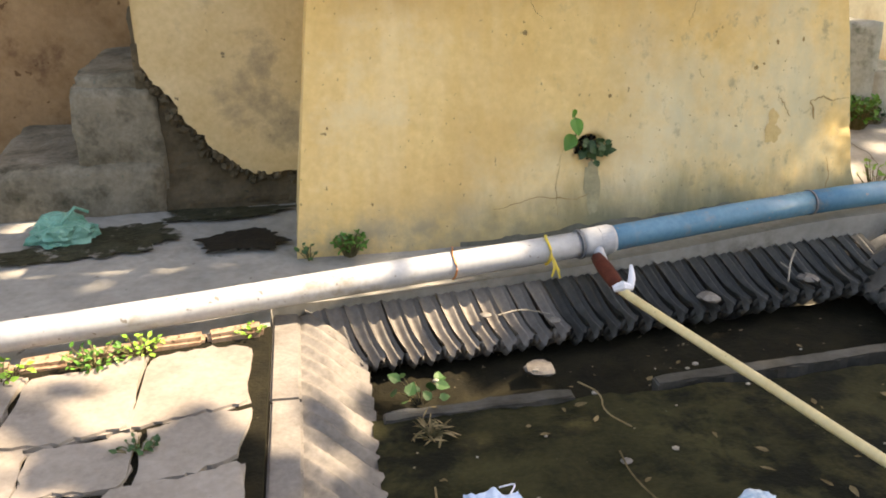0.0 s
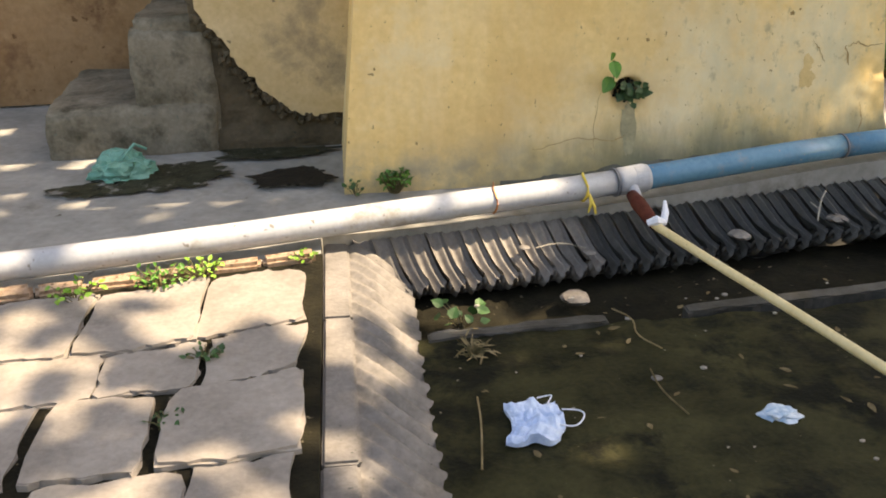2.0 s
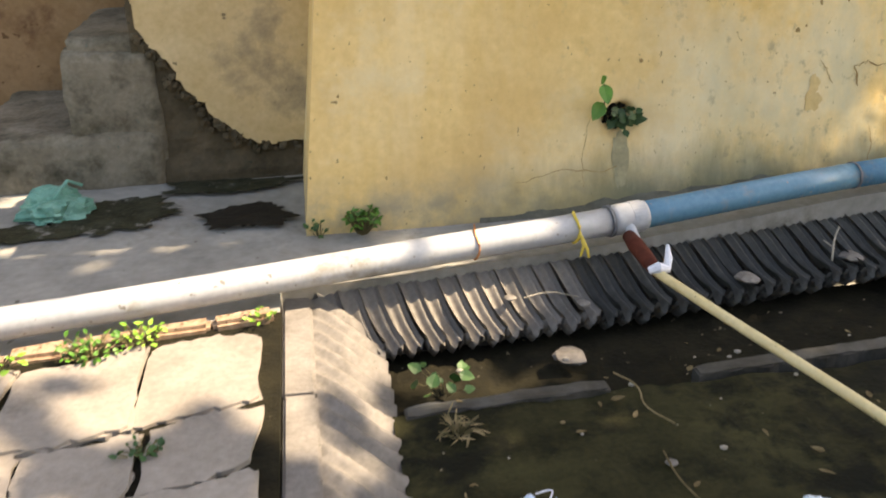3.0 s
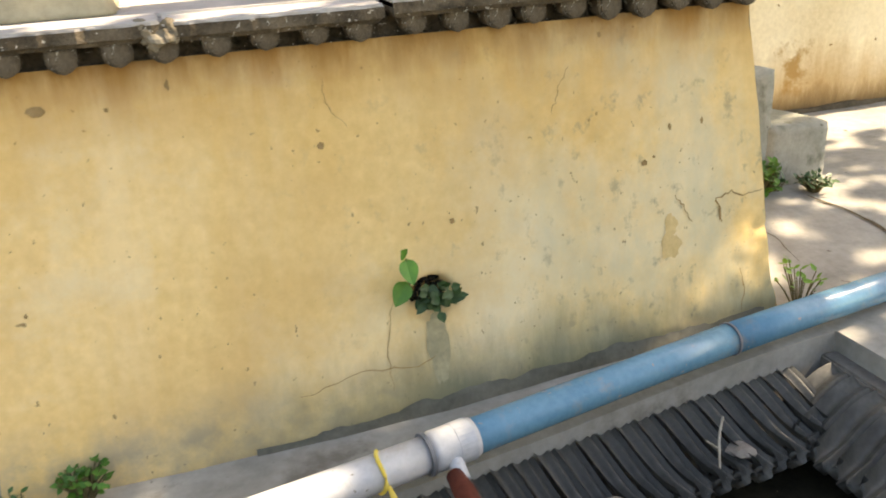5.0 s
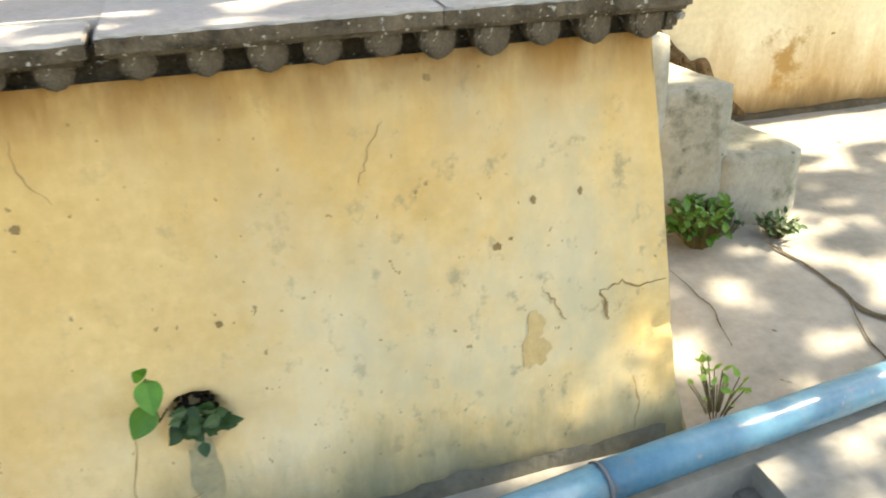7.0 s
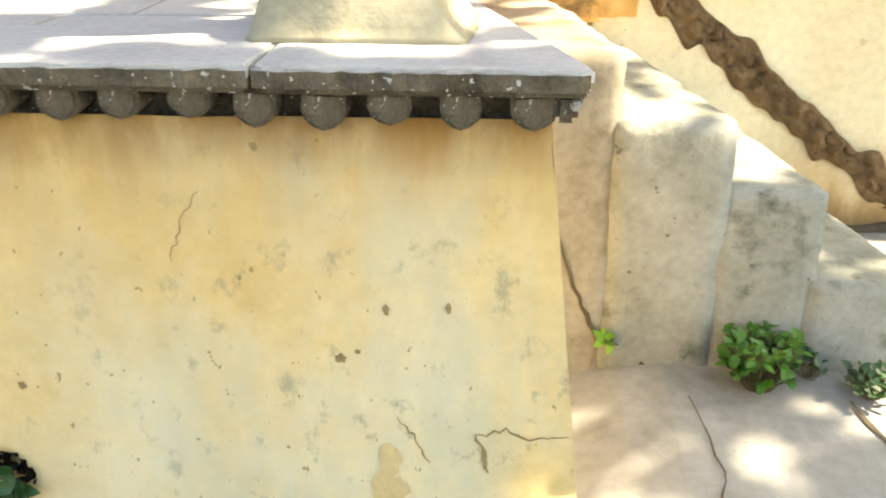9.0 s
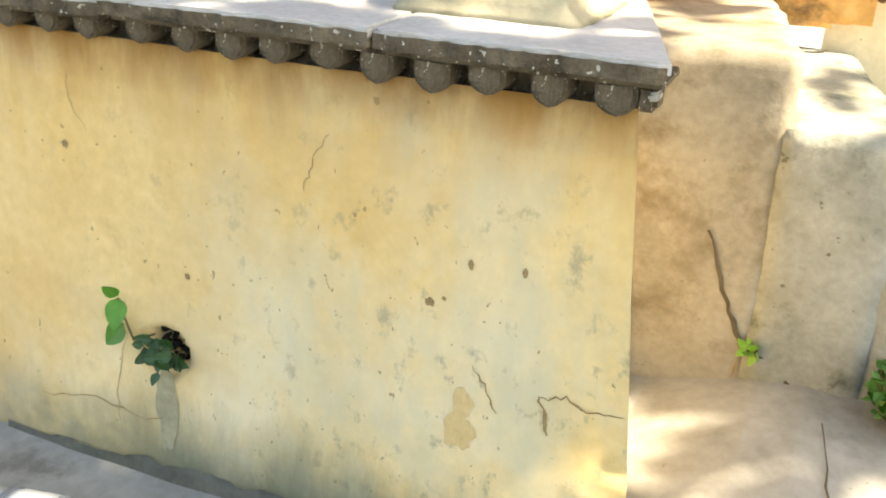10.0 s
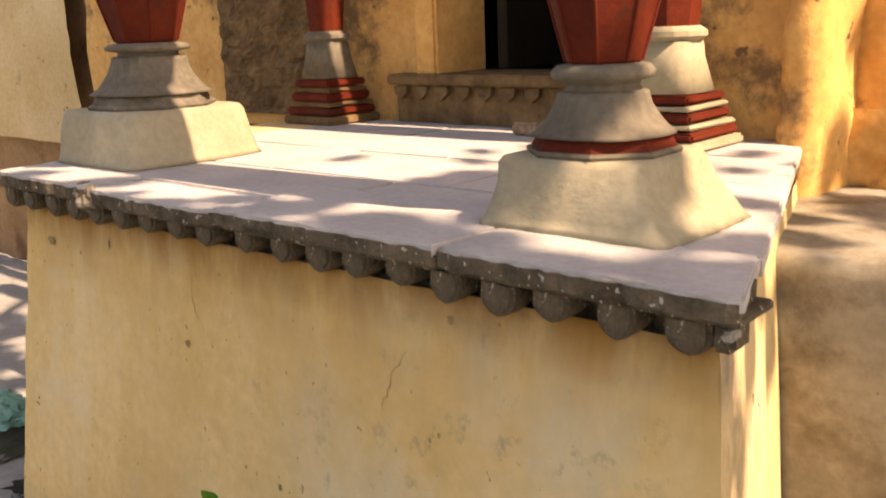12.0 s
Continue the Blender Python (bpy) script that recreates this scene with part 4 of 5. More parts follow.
# ---- litter and plants ----
def crumple(name, label, cat, at, size, mat, seed):
    random.seed(seed)
    bm = bmesh.new()
    bmesh.ops.create_icosphere(bm, subdivisions=4, radius=1.0)
    for v in bm.verts:
        n = v.co.normalized()
        k = 1 + 0.45 * noise.fractal((n.x * 1.3 + seed, n.y * 1.7, n.z * 1.7), 1.0, 2.0, 4) + 0.16 * abs(noise.noise((n.x * 5, n.y * 5 + seed, n.z * 5)))
        v.co = Vector((n.x * size[0] * k, n.y * size[1] * k, max(-0.2, n.z) * size[2] * k))
    lo = min(v.co.z for v in bm.verts)
    for v in bm.verts:
        v.co.z -= lo
    t = thing(name, label, cat, at)
    part("film", bm, mat, t, smooth=False)
    return t


bag = crumple("plastic_bag", "crumpled green plastic bag on the wet ground", "bag", (-1.04, 0.40, 0.0), (0.125, 0.10, 0.085), BAG, 4)
part("handle", tube([(0.02, -0.05, 0.1), (0.08, -0.02, 0.16), (0.12, 0.03, 0.12)], 0.008, 6), BAG, bag)
def build_mask(at):
    """A pleated cloth mask, dropped and creased."""
    t = thing("face_mask", "crumpled pale blue cloth mask lying in the silt", "mask", at)
    def fn(u, v):
        x, y = (u - 0.5) * 0.17, (v - 0.5) * 0.18
        x += 0.022 * noise.noise((v * 3, 0.4, 2)) - 0.03 * (v - 0.5) ** 2
        y += 0.03 * noise.noise((u * 3, 5, 1)) + 0.05 * (u - 0.5) ** 2
        ridge = 0.020 * abs(noise.fractal((u * 3.2, v * 2.6, 8), 1, 2, 4)) + 0.008 * abs(math.sin(v * 14 + 2.5 * u))
        return x * 0.92 + 0.3 * y * 0.2, y, 0.008 + ridge + 0.016 * math.exp(-((u - 0.55) / 0.22) ** 2)
    bm = grid(30, 30, fn)
    rim = [e for e in bm.edges if e.is_boundary]
    ext = bmesh.ops.extrude_edge_only(bm, edges=rim)
    for v in [g for g in ext["geom"] if isinstance(g, bmesh.types.BMVert)]:
        v.co.z = 0.002
    part("cloth", bm, MASK, t)
    return t


mask = build_mask((0.515, -1.665, -0.150))
part("ear_loop", tube(soft([(0.06, -0.02, 0.02), (0.11, -0.045, 0.02), (0.15, 0.0, 0.025), (0.145, 0.04, 0.02), (0.09, 0.05, 0.02)]), 0.0025, 6), RAG, mask, "white ear loop")
part("ear_loop", tube(soft([(0.05, 0.07, 0.03), (0.075, 0.11, 0.03), (0.07, 0.13, 0.02), (0.03, 0.12, 0.02)]), 0.0025, 6), RAG, mask, "white ear loop")
crumple("wrapper", "torn blue and white wrapper in the silt", "wrapper", (1.235, -1.71, -0.155), (0.055, 0.045, 0.02), WRAPPER, 14)


def tuft(name, label, at, n, spread, length, mat, seed, up=0.7, facing=(0, 0, 1), wide=0.62, cat="weed"):
    random.seed(seed)
    t = thing(name, label, cat, at)
    bm, st = bmesh.new(), bmesh.new()
    for _ in range(n):
        a = random.uniform(0, 2 * math.pi)
        r = spread * math.sqrt(random.random())
        root = Vector((0.3 * r * math.cos(a), 0.3 * r * math.sin(a), 0))
        tip = Vector((r * math.cos(a), r * math.sin(a), spread * up * random.uniform(0.3, 1.0))) + Vector(facing) * spread * 0.3
        d = (tip - root).normalized() * 0.5 + Vector((random.uniform(-1, 1), random.uniform(-1, 1), random.uniform(-0.9, 0.5)))
        s = length * random.uniform(0.6, 1.2)
        leaf_shape(bm, tip, d, Vector((random.uniform(-0.4, 0.4), random.uniform(-0.9, 0.1), 1)).normalized(), s, s * wide)
        tube([root, root.lerp(tip, 0.5) + Vector((0, 0, 0.1 * spread)), tip], 0.0018, 4, st)
    part("foliage", bm, mat, t)
    part("stalk", st, STEM, t)
    return t


tuft("weed", "leafy green weed at the foot of the steps", (3.06, 0.87, 0.15), 260, 0.10, 0.04, LEAF, 31, 1.5)
tuft("weed", "low dark weed by the lowest step", (3.36, 0.84, 0.17), 110, 0.08, 0.03, LEAF_DARK, 32, 0.6)
tuft("weed", "small weed in the step's crack", (3.22, 0.92, 0.17), 14, 0.05, 0.035, LEAF_DARK, 33, 1.2)
tuft("weed", "thin pale weed by the platform corner", (2.66, 0.05, 0.075), 26, 0.085, 0.035, LEAF_BRIGHT, 34, 1.5, wide=0.5)
tuft("weed", "green weed at the foot of the ochre wall", (0.22, -0.04, 0.0), 90, 0.075, 0.03, LEAF, 35, 1.0)
tuft("weed", "small weed at the wall corner", (0.05, -0.05, 0.0), 14, 0.05, 0.035, LEAF_DARK, 36, 0.7)
tuft("weed", "tiny weed in the stair crack", (2.63, 0.955, 0.24), 12, 0.03, 0.04, LEAF_BRIGHT, 37, 1.2, (0, -1, 0))
tuft("weed", "small dark weed under the platform corner", (2.50, 0.25, 0.1), 16, 0.05, 0.04, LEAF, 38, 0.9)
tuft("weed", "tall bright weed in the paving joint", (-0.52, -0.80, -0.01), 60, 0.07, 0.022, LEAF_BRIGHT, 39, 0.6)
tuft("weed", "low green weed in the paving joint", (-0.66, -0.84, -0.01), 70, 0.10, 0.022, LEAF, 40, 0.3)
tuft("weed", "low green weed beside the pipe", (-0.16, -0.70, -0.01), 30, 0.05, 0.02, LEAF_BRIGHT, 41, 0.5)
tuft("weed", "moss-like weed on the paving edge", (-0.93, -0.92, -0.005), 30, 0.09, 0.025, LEAF_BRIGHT, 42, 0.3)
tuft("weed", "small weed in a slab joint", (-0.44, -1.38, -0.01), 26, 0.06, 0.022, LEAF_DARK, 43, 0.3)
tuft("weed", "small weed in a slab joint", (-0.50, -1.72, -0.01), 20, 0.05, 0.022, LEAF_DARK, 44, 0.3)
tuft("weed", "broad dark leaves in the basin corner", (0.40, -0.93, -0.2), 15, 0.10, 0.05, LEAF_DARK, 45, 0.25, wide=0.8)
tuft("dry_grass", "yellowed dry tuft in the basin", (0.40, -1.22, -0.16), 40, 0.07, 0.045, DRY, 46, 0.25, wide=0.15, cat="grass")


def build_sapling():
    """The peepal seedling that grows out of the wall's hole."""
    t = thing("peepal_sapling", "young heart-leaved sapling growing from a hole in the wall", "plant", (HOLE[0], front_y(HOLE[1]) + 0.01, HOLE[1]))
    st = tube([(-0.06, 0.03, 0.02), (-0.075, -0.03, 0.03), (-0.078, -0.045, 0.10), (-0.085, -0.05, 0.16)], 0.003, 6)
    part("stem", st, STEM, t)
    for at, d, up, L in (((-0.085, -0.05, 0.16), (0.1, -0.55, -0.8), (0.2, -1, 0.3), 0.10), ((-0.085, -0.05, 0.165), (-0.25, -0.5, 0.5), (0.3, -1, 0.2), 0.06), ((-0.085, -0.045, 0.085), (-0.55, -0.4, -0.7), (0.1, -1, 0.5), 0.10)):
        bm = bmesh.new()
        leaf_shape(bm, at, d, up, L * 0.82, L * 0.62, 0.2, 7)
        part("leaf", bm, LEAF, t)
    random.seed(77)
    bm = bmesh.new()
    for _ in range(34):
        r, a = 0.055 * math.sqrt(random.random()), random.uniform(0, 6.28)
        leaf_shape(bm, (0.01 + r * math.cos(a), -0.01 - random.uniform(0, 0.04), 0.012 + r * 0.8 * math.sin(a)), (random.uniform(-1, 1), -0.5, random.uniform(-0.6, 0.8)), (0, -1, 0.4), random.uniform(0.03, 0.05), random.uniform(0.02, 0.034))
    leaf_shape(bm, (0.05, -0.03, 0.005), (1, -0.3, 0.05), (0, -1, 0.5), 0.06, 0.03)
    part("leaf_tuft", bm, LEAF_DARK, t)
    random.seed(78)
    bm = bmesh.new()
    for _ in range(60):
        a = random.uniform(0, 6.28)
        r = 0.07 * math.sqrt(random.random())
        bmesh.ops.create_icosphere(bm, subdivisions=1, radius=random.uniform(0.006, 0.013), matrix=Matrix.Translation((r * math.cos(a), 0.05 + random.uniform(-0.01, 0.02), r * math.sin(a))))
    part("root_earth", bm, HOLE_DARK, t, "dark earth packed in the hole")


build_sapling()


def build_left_ground():
    """The wet hollow, drain hole and brick edging beside the platform."""
    random.seed(50)
    def patch(name, cx, cy, rx, ry, z, mat, label, seed, depth=0.0):
        bm = bmesh.new()
        n, rings_ = 80, 6
        loops = []
        for j in range(rings_ + 1):
            f = j / rings_
            loop = []
            for k in range(n):
                a = 2 * math.pi * k / n
                w = 1 + 0.42 * noise.fractal((math.cos(a) * 1.7 + seed, math.sin(a) * 1.7, 0), 1, 2, 4) + 0.2 * noise.noise((math.cos(a) * 7, math.sin(a) * 7, seed))
                x, y = cx + rx * f * w * math.cos(a), cy + ry * f * w * math.sin(a)
                loop.append(bm.verts.new((x, y, z - depth * (1 - f ** 2) + bumpy(x, y, seed, 14, 0.008) * (1 - f))))
            loops.append(loop)
        for lo, hi in zip(loops, loops[1:]):
            for k in range(n):
                bm.faces.new((lo[k], lo[(k + 1) % n], hi[(k + 1) % n], hi[k]))
        o = part(name, bm, mat, smooth=True)
        return tagged(o, label, "ground patch", kind="structure")
    patch("wet_patch", -0.80, 0.36, 0.30, 0.20, 0.004, WET, "dark wet mossy patch on the ground", 3)
    patch("wet_patch", -1.10, 0.22, 0.22, 0.10, 0.003, WET, "dark wet stain on the ground", 13)
    patch("wet_patch", -0.35, 0.62, 0.32, 0.09, 0.004, WET, "damp dark strip under the wall", 17)
    # no depth here: the hole's inner shade is just the patch colour
    patch("drain_hole", -0.24, 0.235, 0.17, 0.14, 0.007, HOLE_DARK, "flat near-black patch painted for the broken drain hole", 7, 0.0)
    # brick edging below the pipe
    b = thing("brick_edging", "row of worn orange bricks along the paving", "edging", kind="structure")
    x = -1.9
    while x < -0.22:
        L = random.uniform(0.17, 0.24)
        y = pipe_y(x) - 0.10
        o = part("brick", box((0, -0.045, -0.06), (L - 0.008, 0.03, 0.015 + random.uniform(-0.010, 0.008)), 0.014, wob=0.010), BRICK, b)
        o.location, o.rotation_euler = (x, y, 0), (0, 0, 0.165)
        x += L
    s = part("joint_soil", prism([(-5, -1.5), (-0.095, -0.64), (-0.095, -6.5), (-5, -6.5)], -0.2, -0.008), SOIL)
    tagged(s, "dark soil in the joints of the paving", "soil", kind="structure")


build_left_ground()


def build_paving():
    pv = thing("pavement", "irregular pale grey paving slabs beside the basin", "paving", kind="structure")
    random.seed(61)
    ys = [-0.78, -1.22, -1.50, -1.88, -2.3, -2.75, -3.2, -3.7, -4.2, -4.8, -5.4]
    lines = []
    for r, y in enumerate(ys):
        xs = [-0.132]
        while xs[-1] > -3.2:
            xs.append(xs[-1] - random.uniform(0.24, 0.46))
        lines.append(xs)
    def tilt(x, y):
        return y + 0.15 * (x + 0.17) + 0.02 * math.sin(x * 7 + y * 3)
    for r in range(len(ys) - 1):
        xs = lines[r]
        for k in range(len(xs) - 1):
            x1, x0 = xs[k] - 0.010, xs[k + 1] + 0.010
            j = [random.uniform(-0.022, 0.022) for _ in range(8)]
            ya, yb = ys[r] - 0.012, ys[r + 1] + 0.012
            pts = [(x0 + j[0], tilt(x0, yb) + j[1]), ((x0 + x1) / 2, tilt((x0 + x1) / 2, yb) + j[6]), (x1 + min(0, j[2]), tilt(x1, yb) + j[3]), (x1 + min(0, j[4]), tilt(x1, ya) + j[5]), ((x0 + x1) / 2 + j[2], tilt((x0 + x1) / 2, ya) + j[7]), (x0 + j[0], tilt(x0, ya) + j[1])]
            fine = []
            for i in range(len(pts)):
                p, q = pts[i], pts[(i + 1) % len(pts)]
                for m in range(6):
                    t = m / 6
                    fine.append((p[0] + (q[0] - p[0]) * t + random.uniform(-0.012, 0.012), p[1] + (q[1] - p[1]) * t + random.uniform(-0.012, 0.012)))
            part("slab", prism(fine, -0.08, 0.010 + random.uniform(-0.008, 0.008), 0.010, wob=0.0005), PAVING, pv)


build_paving()


def build_litter():
    random.seed(90)
    bm = bmesh.new()
    for _ in range(120):
        x, y = random.uniform(0.3, 2.5), random.uniform(-3.6, -0.75)
        a = random.uniform(0, 6.28)
        L = random.uniform(0.012, 0.05)
        leaf_shape(bm, (x, y, -0.148 + random.uniform(0, 0.012)), (math.cos(a), math.sin(a), random.uniform(-0.1, 0.3)), (0, 0, 1), L, L * random.uniform(0.15, 0.6))
    o = part("leaf_litter", bm, DRY)
    tagged(o, "scattered dry leaves and chips on the basin floor", "litter", kind="stuff")
    bm = bmesh.new()
    for _ in range(90):
        x, y = random.uniform(0.3, 2.5), random.uniform(-3.4, -0.8)
        r = random.choice((0.004, 0.005, 0.007, 0.010))
        bmesh.ops.create_icosphere(bm, subdivisions=1, radius=r, matrix=Matrix.Translation((x, y, -0.15)) @ Matrix.Diagonal((1.3, 1, 0.7, 1)))
    o = part("grit", bm, PALE_STONE)
    tagged(o, "pale grit strewn over the basin floor", "grit", kind="stuff")
    def twig(pts, r=0.003, mat=DRY, lab="thin dry twig lying in the basin"):
        t = thing("twig", lab, "twig")
        part("stalk", tube(soft(pts), r, 6), mat, t)
    twig([(0.93, -1.02, -0.13), (0.98, -1.12, -0.12), (0.96, -1.2, -0.14), (1.02, -1.3, -0.14)])
    twig([(0.94, -1.42, -0.14), (0.93, -1.55, -0.135), (0.97, -1.68, -0.14)])
    twig([(0.37, -1.5, -0.14), (0.36, -1.65, -0.13), (0.33, -1.85, -0.14)])
    twig([(1.95, -0.52, -0.06), (1.99, -0.45, 0.0), (2.03, -0.41, 0.03)], 0.004, PALE_STONE, "forked pale twig on the carved edge")
    twig([(1.98, -0.48, -0.03), (1.94, -0.46, 0.0)], 0.003, PALE_STONE, "short pale twig on the carved edge")
    twig([(0.75, -0.56, -0.08), (0.85, -0.54, -0.07), (0.95, -0.57, -0.09)], 0.003, PALE_STONE, "pale bent twig on the carved edge")
    for x, y, z, s in ((0.95, -0.62, -0.09, 0.022), (0.86, -0.80, -0.19, 0.05), (0.945, -1.46, -0.15, 0.016), (2.1, -0.42, -0.1, 0.04), (1.62, -0.52, -0.1, 0.04), (0.70, -0.55, -0.08, 0.02)):
        bm = bmesh.new()
        bmesh.ops.create_icosphere(bm, subdivisions=2, radius=s)
        for v in bm.verts:
            v.co = Vector((v.co.x * 1.2, v.co.y, v.co.z * 0.4)) * (1 + 0.4 * noise.noise(v.co * 30))
        t = thing("stone_chip", "flat pale stone chip fallen on the basin edge", "stone", (x, y, z))
        part("chip", bm, STONE_LIP, t)
    o = thing("clay_lump", "small ochre lump by the threshold", "rubble", (1.08, 1.52, TOP))
    part("lump", box((-0.08, -0.03, 0), (0.04, 0.03, 0.045), 0.012, wob=0.01), BRICK, o)
    part("lump", box((0.03, -0.03, 0), (0.09, 0.04, 0.05), 0.012, wob=0.012), PLINTH, o)
def wall_y(x, z):
    return front_y(z) + bumpy(x, 0, z, 1.5, 0.012) + bumpy(x, 3, z, 7, 0.004)


def build_marks():
    """Cracks, flakes and stains with outlines of their own, and a painted streak of shade."""
    random.seed(404)
    marks = thing("plaster_damage", "cracks, chips, stains and a painted shade streak in the ochre plaster", "plaster damage", kind="structure")

    def ribbon(place, pts, w):
        bm = bmesh.new()
        fine = []
        for (ax, az), (bx, bz) in zip(pts, pts[1:]):
            for k in range(5):
                t = k / 5
                fine.append((ax + (bx - ax) * t + random.uniform(-0.006, 0.006), az + (bz - az) * t + random.uniform(-0.006, 0.006)))
        fine.append(pts[-1])
        prev = None
        n = len(fine)
        for i, (u, v) in enumerate(fine):
            a, b = fine[max(0, i - 1)], fine[min(n - 1, i + 1)]
            d = Vector((b[0] - a[0], b[1] - a[1])).normalized()
            ww = 0.5 * w * (0.35 + 0.65 * math.sin(math.pi * (i + 0.6) / (n + 0.2))) * random.uniform(0.5, 1.2)
            pair = [bm.verts.new(place(u - d.y * ww, v + d.x * ww)), bm.verts.new(place(u + d.y * ww, v - d.x * ww))]
            if prev:
                bm.faces.new((prev[0], prev[1], pair[1], pair[0]))
            prev = pair
        return bm

    def blot(place, cx, cz, rx, rz, seed):
        bm = bmesh.new()
        c = bm.verts.new(place(cx, cz))
        ring = []
        for k in range(28):
            a = 2 * math.pi * k / 28
            f = 1 + 0.5 * noise.fractal((math.cos(a) * 1.3 + seed, math.sin(a) * 1.3, seed), 1, 2, 4)
            ring.append(bm.verts.new(place(cx + rx * f * math.cos(a), cz + rz * f * math.sin(a))))
        for k in range(28):
            bm.faces.new((c, ring[k], ring[(k + 1) % 28]))
        return bm

    on_wall = lambda u, v: (u, wall_y(u, v) - 0.0025, v)
    for pts, w in (([(2.14, 0.57), (2.17, 0.52), (2.20, 0.47)], 0.005), ([(2.29, 0.53), (2.31, 0.49), (2.315, 0.45)], 0.009), ([(2.29, 0.53), (2.35, 0.55), (2.40, 0.53), (2.47, 0.54)], 0.005),
                   ([(1.17, 0.42), (1.13, 0.25), (1.135, 0.1)], 0.003), ([(1.02, 1.06), (1.03, 0.98), (1.08, 0.92)], 0.0025),
                   ([(0.85, 0.14), (1.05, 0.19), (1.2, 0.16), (1.3, 0.19)], 0.004), ([(2.38, 0.28), (2.40, 0.2), (2.385, 0.1)], 0.004), ([(1.77, 1.02), (1.73, 0.94), (1.71, 0.88)], 0.003)):
        part("crack", ribbon(on_wall, pts, w), CRACK, marks)
    for x, z, rx, rz in ((1.0, 0.877, 0.010, 0.010), (2.026, 0.689, 0.010, 0.010), (2.06, 0.705, 0.005, 0.005), (2.117, 0.795, 0.006, 0.011), (2.235, 0.80, 0.006, 0.010), (0.285, 1.055, 0.020, 0.014), (0.615, 1.085, 0.006, 0.012), (0.455, 1.04, 0.006, 0.006), (0.163, 0.53, 0.005, 0.006), (1.88, 1.10, 0.008, 0.008), (1.37, 0.60, 0.008, 0.008), (0.33, 0.2, 0.005, 0.007)):
        part("chip", blot(on_wall, x, z, rx, rz, x * 7), CRACK, marks)
    for x, z, rx, rz in ((2.118, 0.40, 0.035, 0.05), (2.12, 0.47, 0.022, 0.04)):
        part("flake", blot(on_wall, x, z, rx, rz, x * 5), BROWN_STAIN, marks)
    # shadow hanging below the hole, painted as a flat grey blot
    for x, z, rx, rz in ((1.29, 0.21, 0.032, 0.12),):
        part("damp_streak", blot(on_wall, x, z, rx, rz, 2.0), STREAK_SHADE, marks)
    on_ground = lambda u, v: (u, v, ground_z(u, v) - 0.012 + bumpy(u, v, 3, 2.2, 0.008) + 0.006)
    g = thing("ground_crack", "long dark crack across the concrete ground", "crack", kind="structure")
    part("crack", ribbon(on_ground, [(3.3, 0.80), (3.36, 0.55), (3.37, 0.36), (3.5, 0.2), (3.8, 0.05), (4.4, -0.2)], 0.028), DAMP, g)
    part("crack", ribbon(on_ground, [(3.36, 0.42), (3.28, 0.2), (3.3, 0.0), (3.2, -0.25)], 0.009), DAMP, g)
    part("crack", ribbon(on_ground, [(2.85, 0.8), (2.9, 0.5), (2.86, 0.3)], 0.006), DAMP, g)
    on_stair = lambda u, v: (u, 0.968 + 0 * u, v)
    k = thing("stair_crack", "cracked cement on the side of the steps", "crack", kind="structure")
    part("crack", ribbon(on_stair, [(2.47, 0.60), (2.53, 0.42), (2.60, 0.27), (2.70, 0.20), (2.80, 0.13)], 0.016), DAMP, k)
    part("crack", ribbon(on_stair, [(2.60, 0.27), (2.60, 0.2), (2.59, 0.14)], 0.006), CRACK, k)


build_litter()
build_marks()


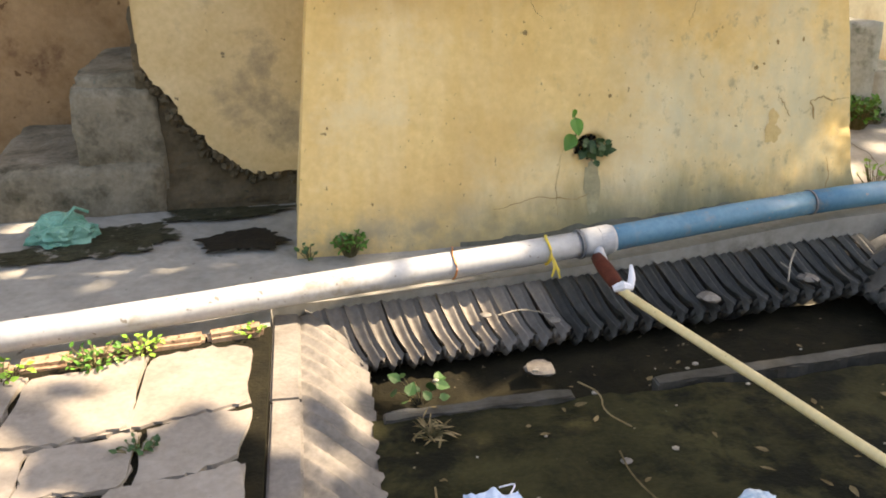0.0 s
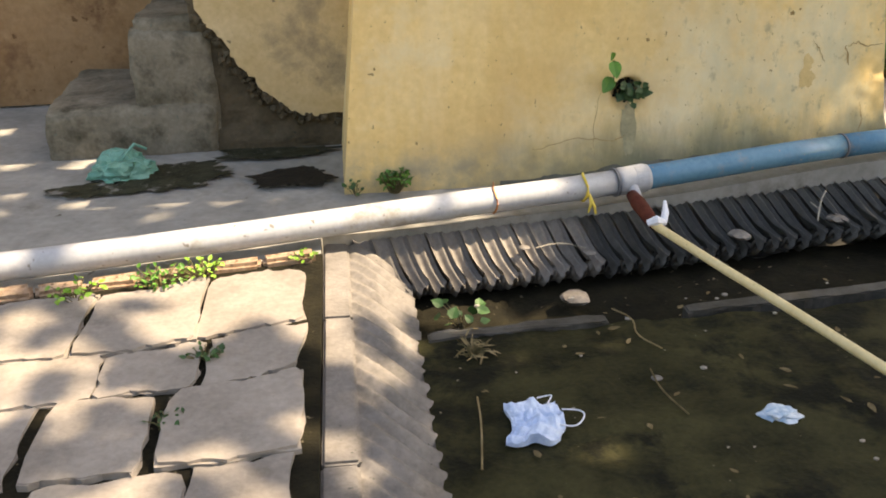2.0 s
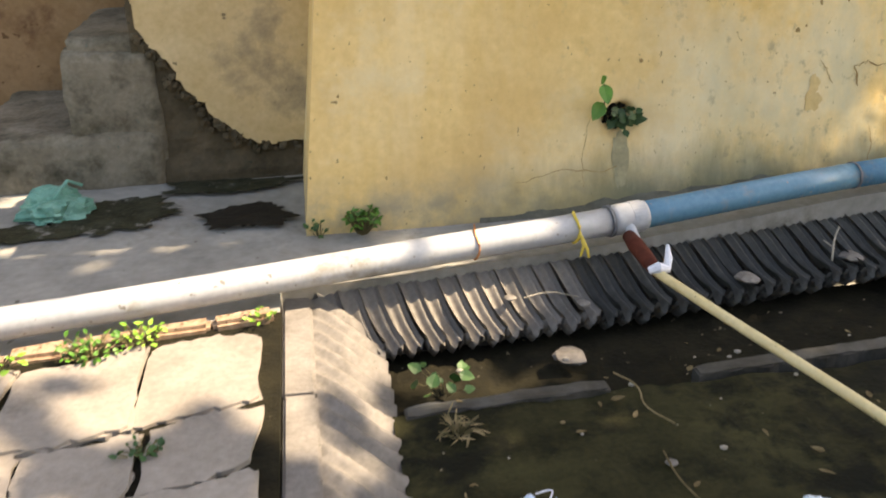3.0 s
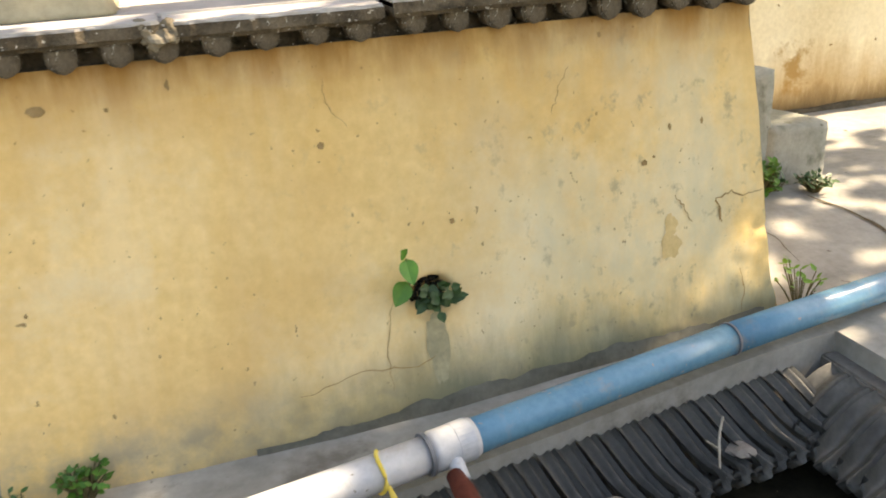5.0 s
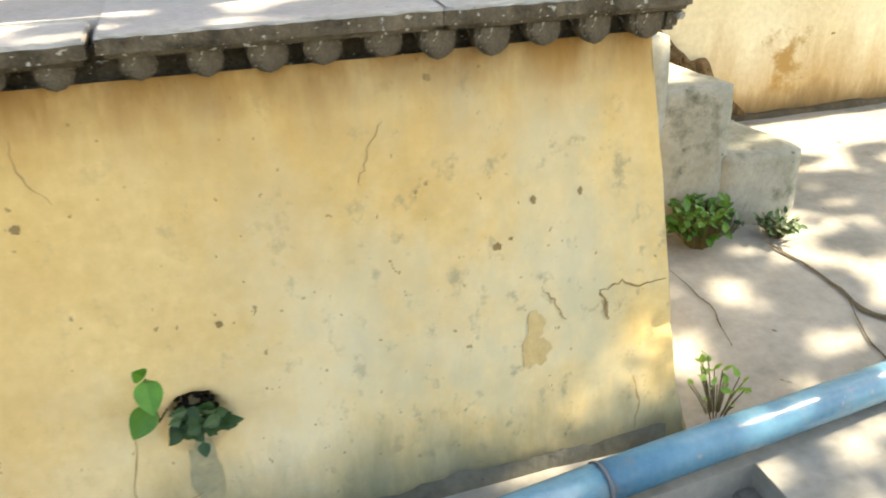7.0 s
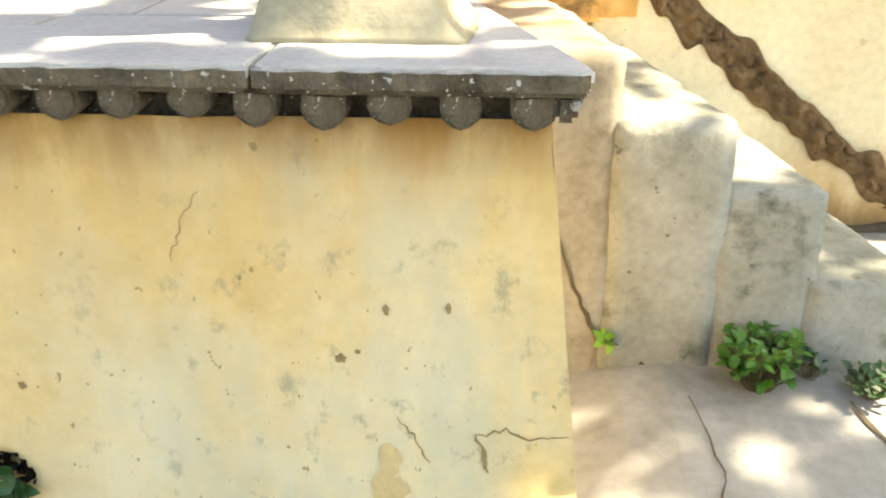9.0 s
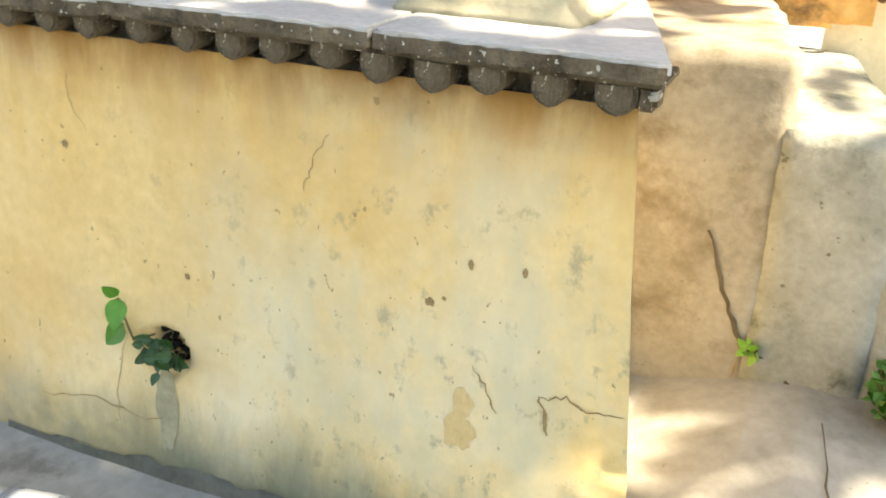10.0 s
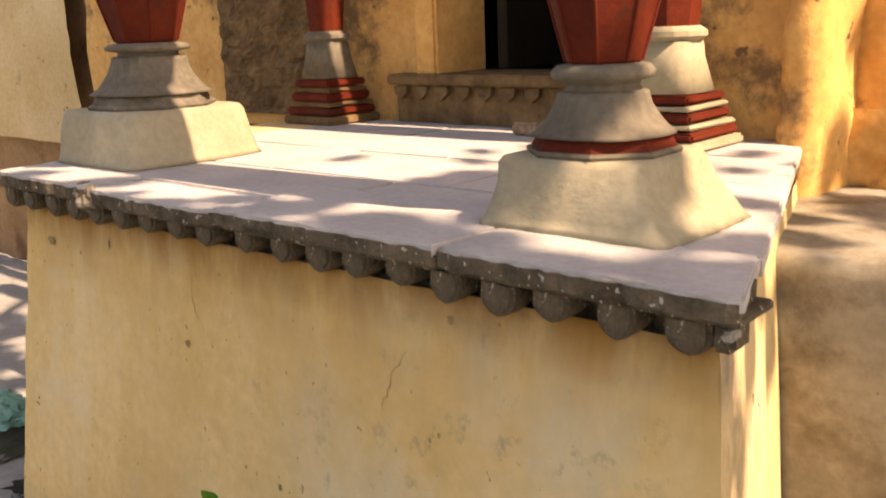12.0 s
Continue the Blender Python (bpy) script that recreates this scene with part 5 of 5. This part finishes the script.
def build_tree():
    """The tree beyond the walk whose crown dapples the place."""
    t = thing("shade_tree", "large leafy tree that dapples the courtyard", "tree", (9.5, -7.5, 0))
    random.seed(123)
    bm = tube([(0, 0, -0.2), (0.1, 0.2, 2), (-0.1, 0.6, 4), (-0.3, 1.2, 6.5)], [0.5, 0.38, 0.32, 0.22], 14)
    part("trunk", bm, BARK, t)
    bm = bmesh.new()
    base = Vector((9.5, -7.5, 0))
    for k in range(16):
        end = Vector((random.uniform(2.5, 10.5), random.uniform(-7, 4.0), random.uniform(6.6, 7.8))) - base
        s = Vector((-0.2, 1.0, random.uniform(4.0, 6.3)))
        mid = s.lerp(end, 0.5) + Vector((0, 0, 0.7))
        tube([s, mid, end], [0.14, 0.07, 0.02], 8, bm)
    part("limbs", bm, BARK, t)
    bm = bmesh.new()
    spots = []
    for cx, cy, rad, n in CANOPY:
        for _ in range(n):
            a, r = random.uniform(0, 6.28), rad * math.sqrt(random.random())
            x, y = cx + r * math.cos(a), cy + r * math.sin(a)
            z = random.uniform(6.2, 7.6)
            a = random.uniform(0, 6.28)
            L = random.uniform(0.16, 0.34)
            # crown drawn where it stands between the sun and the court
            p = Vector((x, y, 0)) + SUN * (z / SUN.z) - base
            leaf_shape(bm, p, (math.cos(a), math.sin(a), random.uniform(-0.5, 0.2)), (0, 0, 1), L, L * 0.75, 0.15, 2)
    part("crown", bm, LEAF, t)


# clusters of the crown, by where their shade falls: x, y, radius, leaves
CANOPY = [(1.3, -2.4, 1.35, 680), (2.0, -1.0, 0.75, 250), (1.6, -0.40, 0.45, 90), (3.6, 0.1, 1.4, 440), (-1.0, -1.9, 1.0, 110), (-2.2, 0.2, 0.9, 200), (0.6, 0.5, 0.9, 46), (-1.2, -3.2, 0.9, 120), (2.6, 1.4, 0.8, 60), (-1.7, -0.5, 0.5, 110), (0.7, -1.6, 0.6, 110), (0.9, 1.7, 0.7, 18), (0.15, -0.11, 0.14, 20), (0.5, -0.10, 0.14, 22), (0.85, -0.10, 0.14, 22), (1.2, -0.09, 0.14, 22), (1.55, -0.09, 0.15, 20), (-0.2, -0.20, 0.2, 32), (-0.6, -0.24, 0.22, 40), (-1.0, -0.28, 0.24, 46), (-1.4, -0.30, 0.26, 50), (1.05, -0.48, 0.1, 10)]
build_tree()
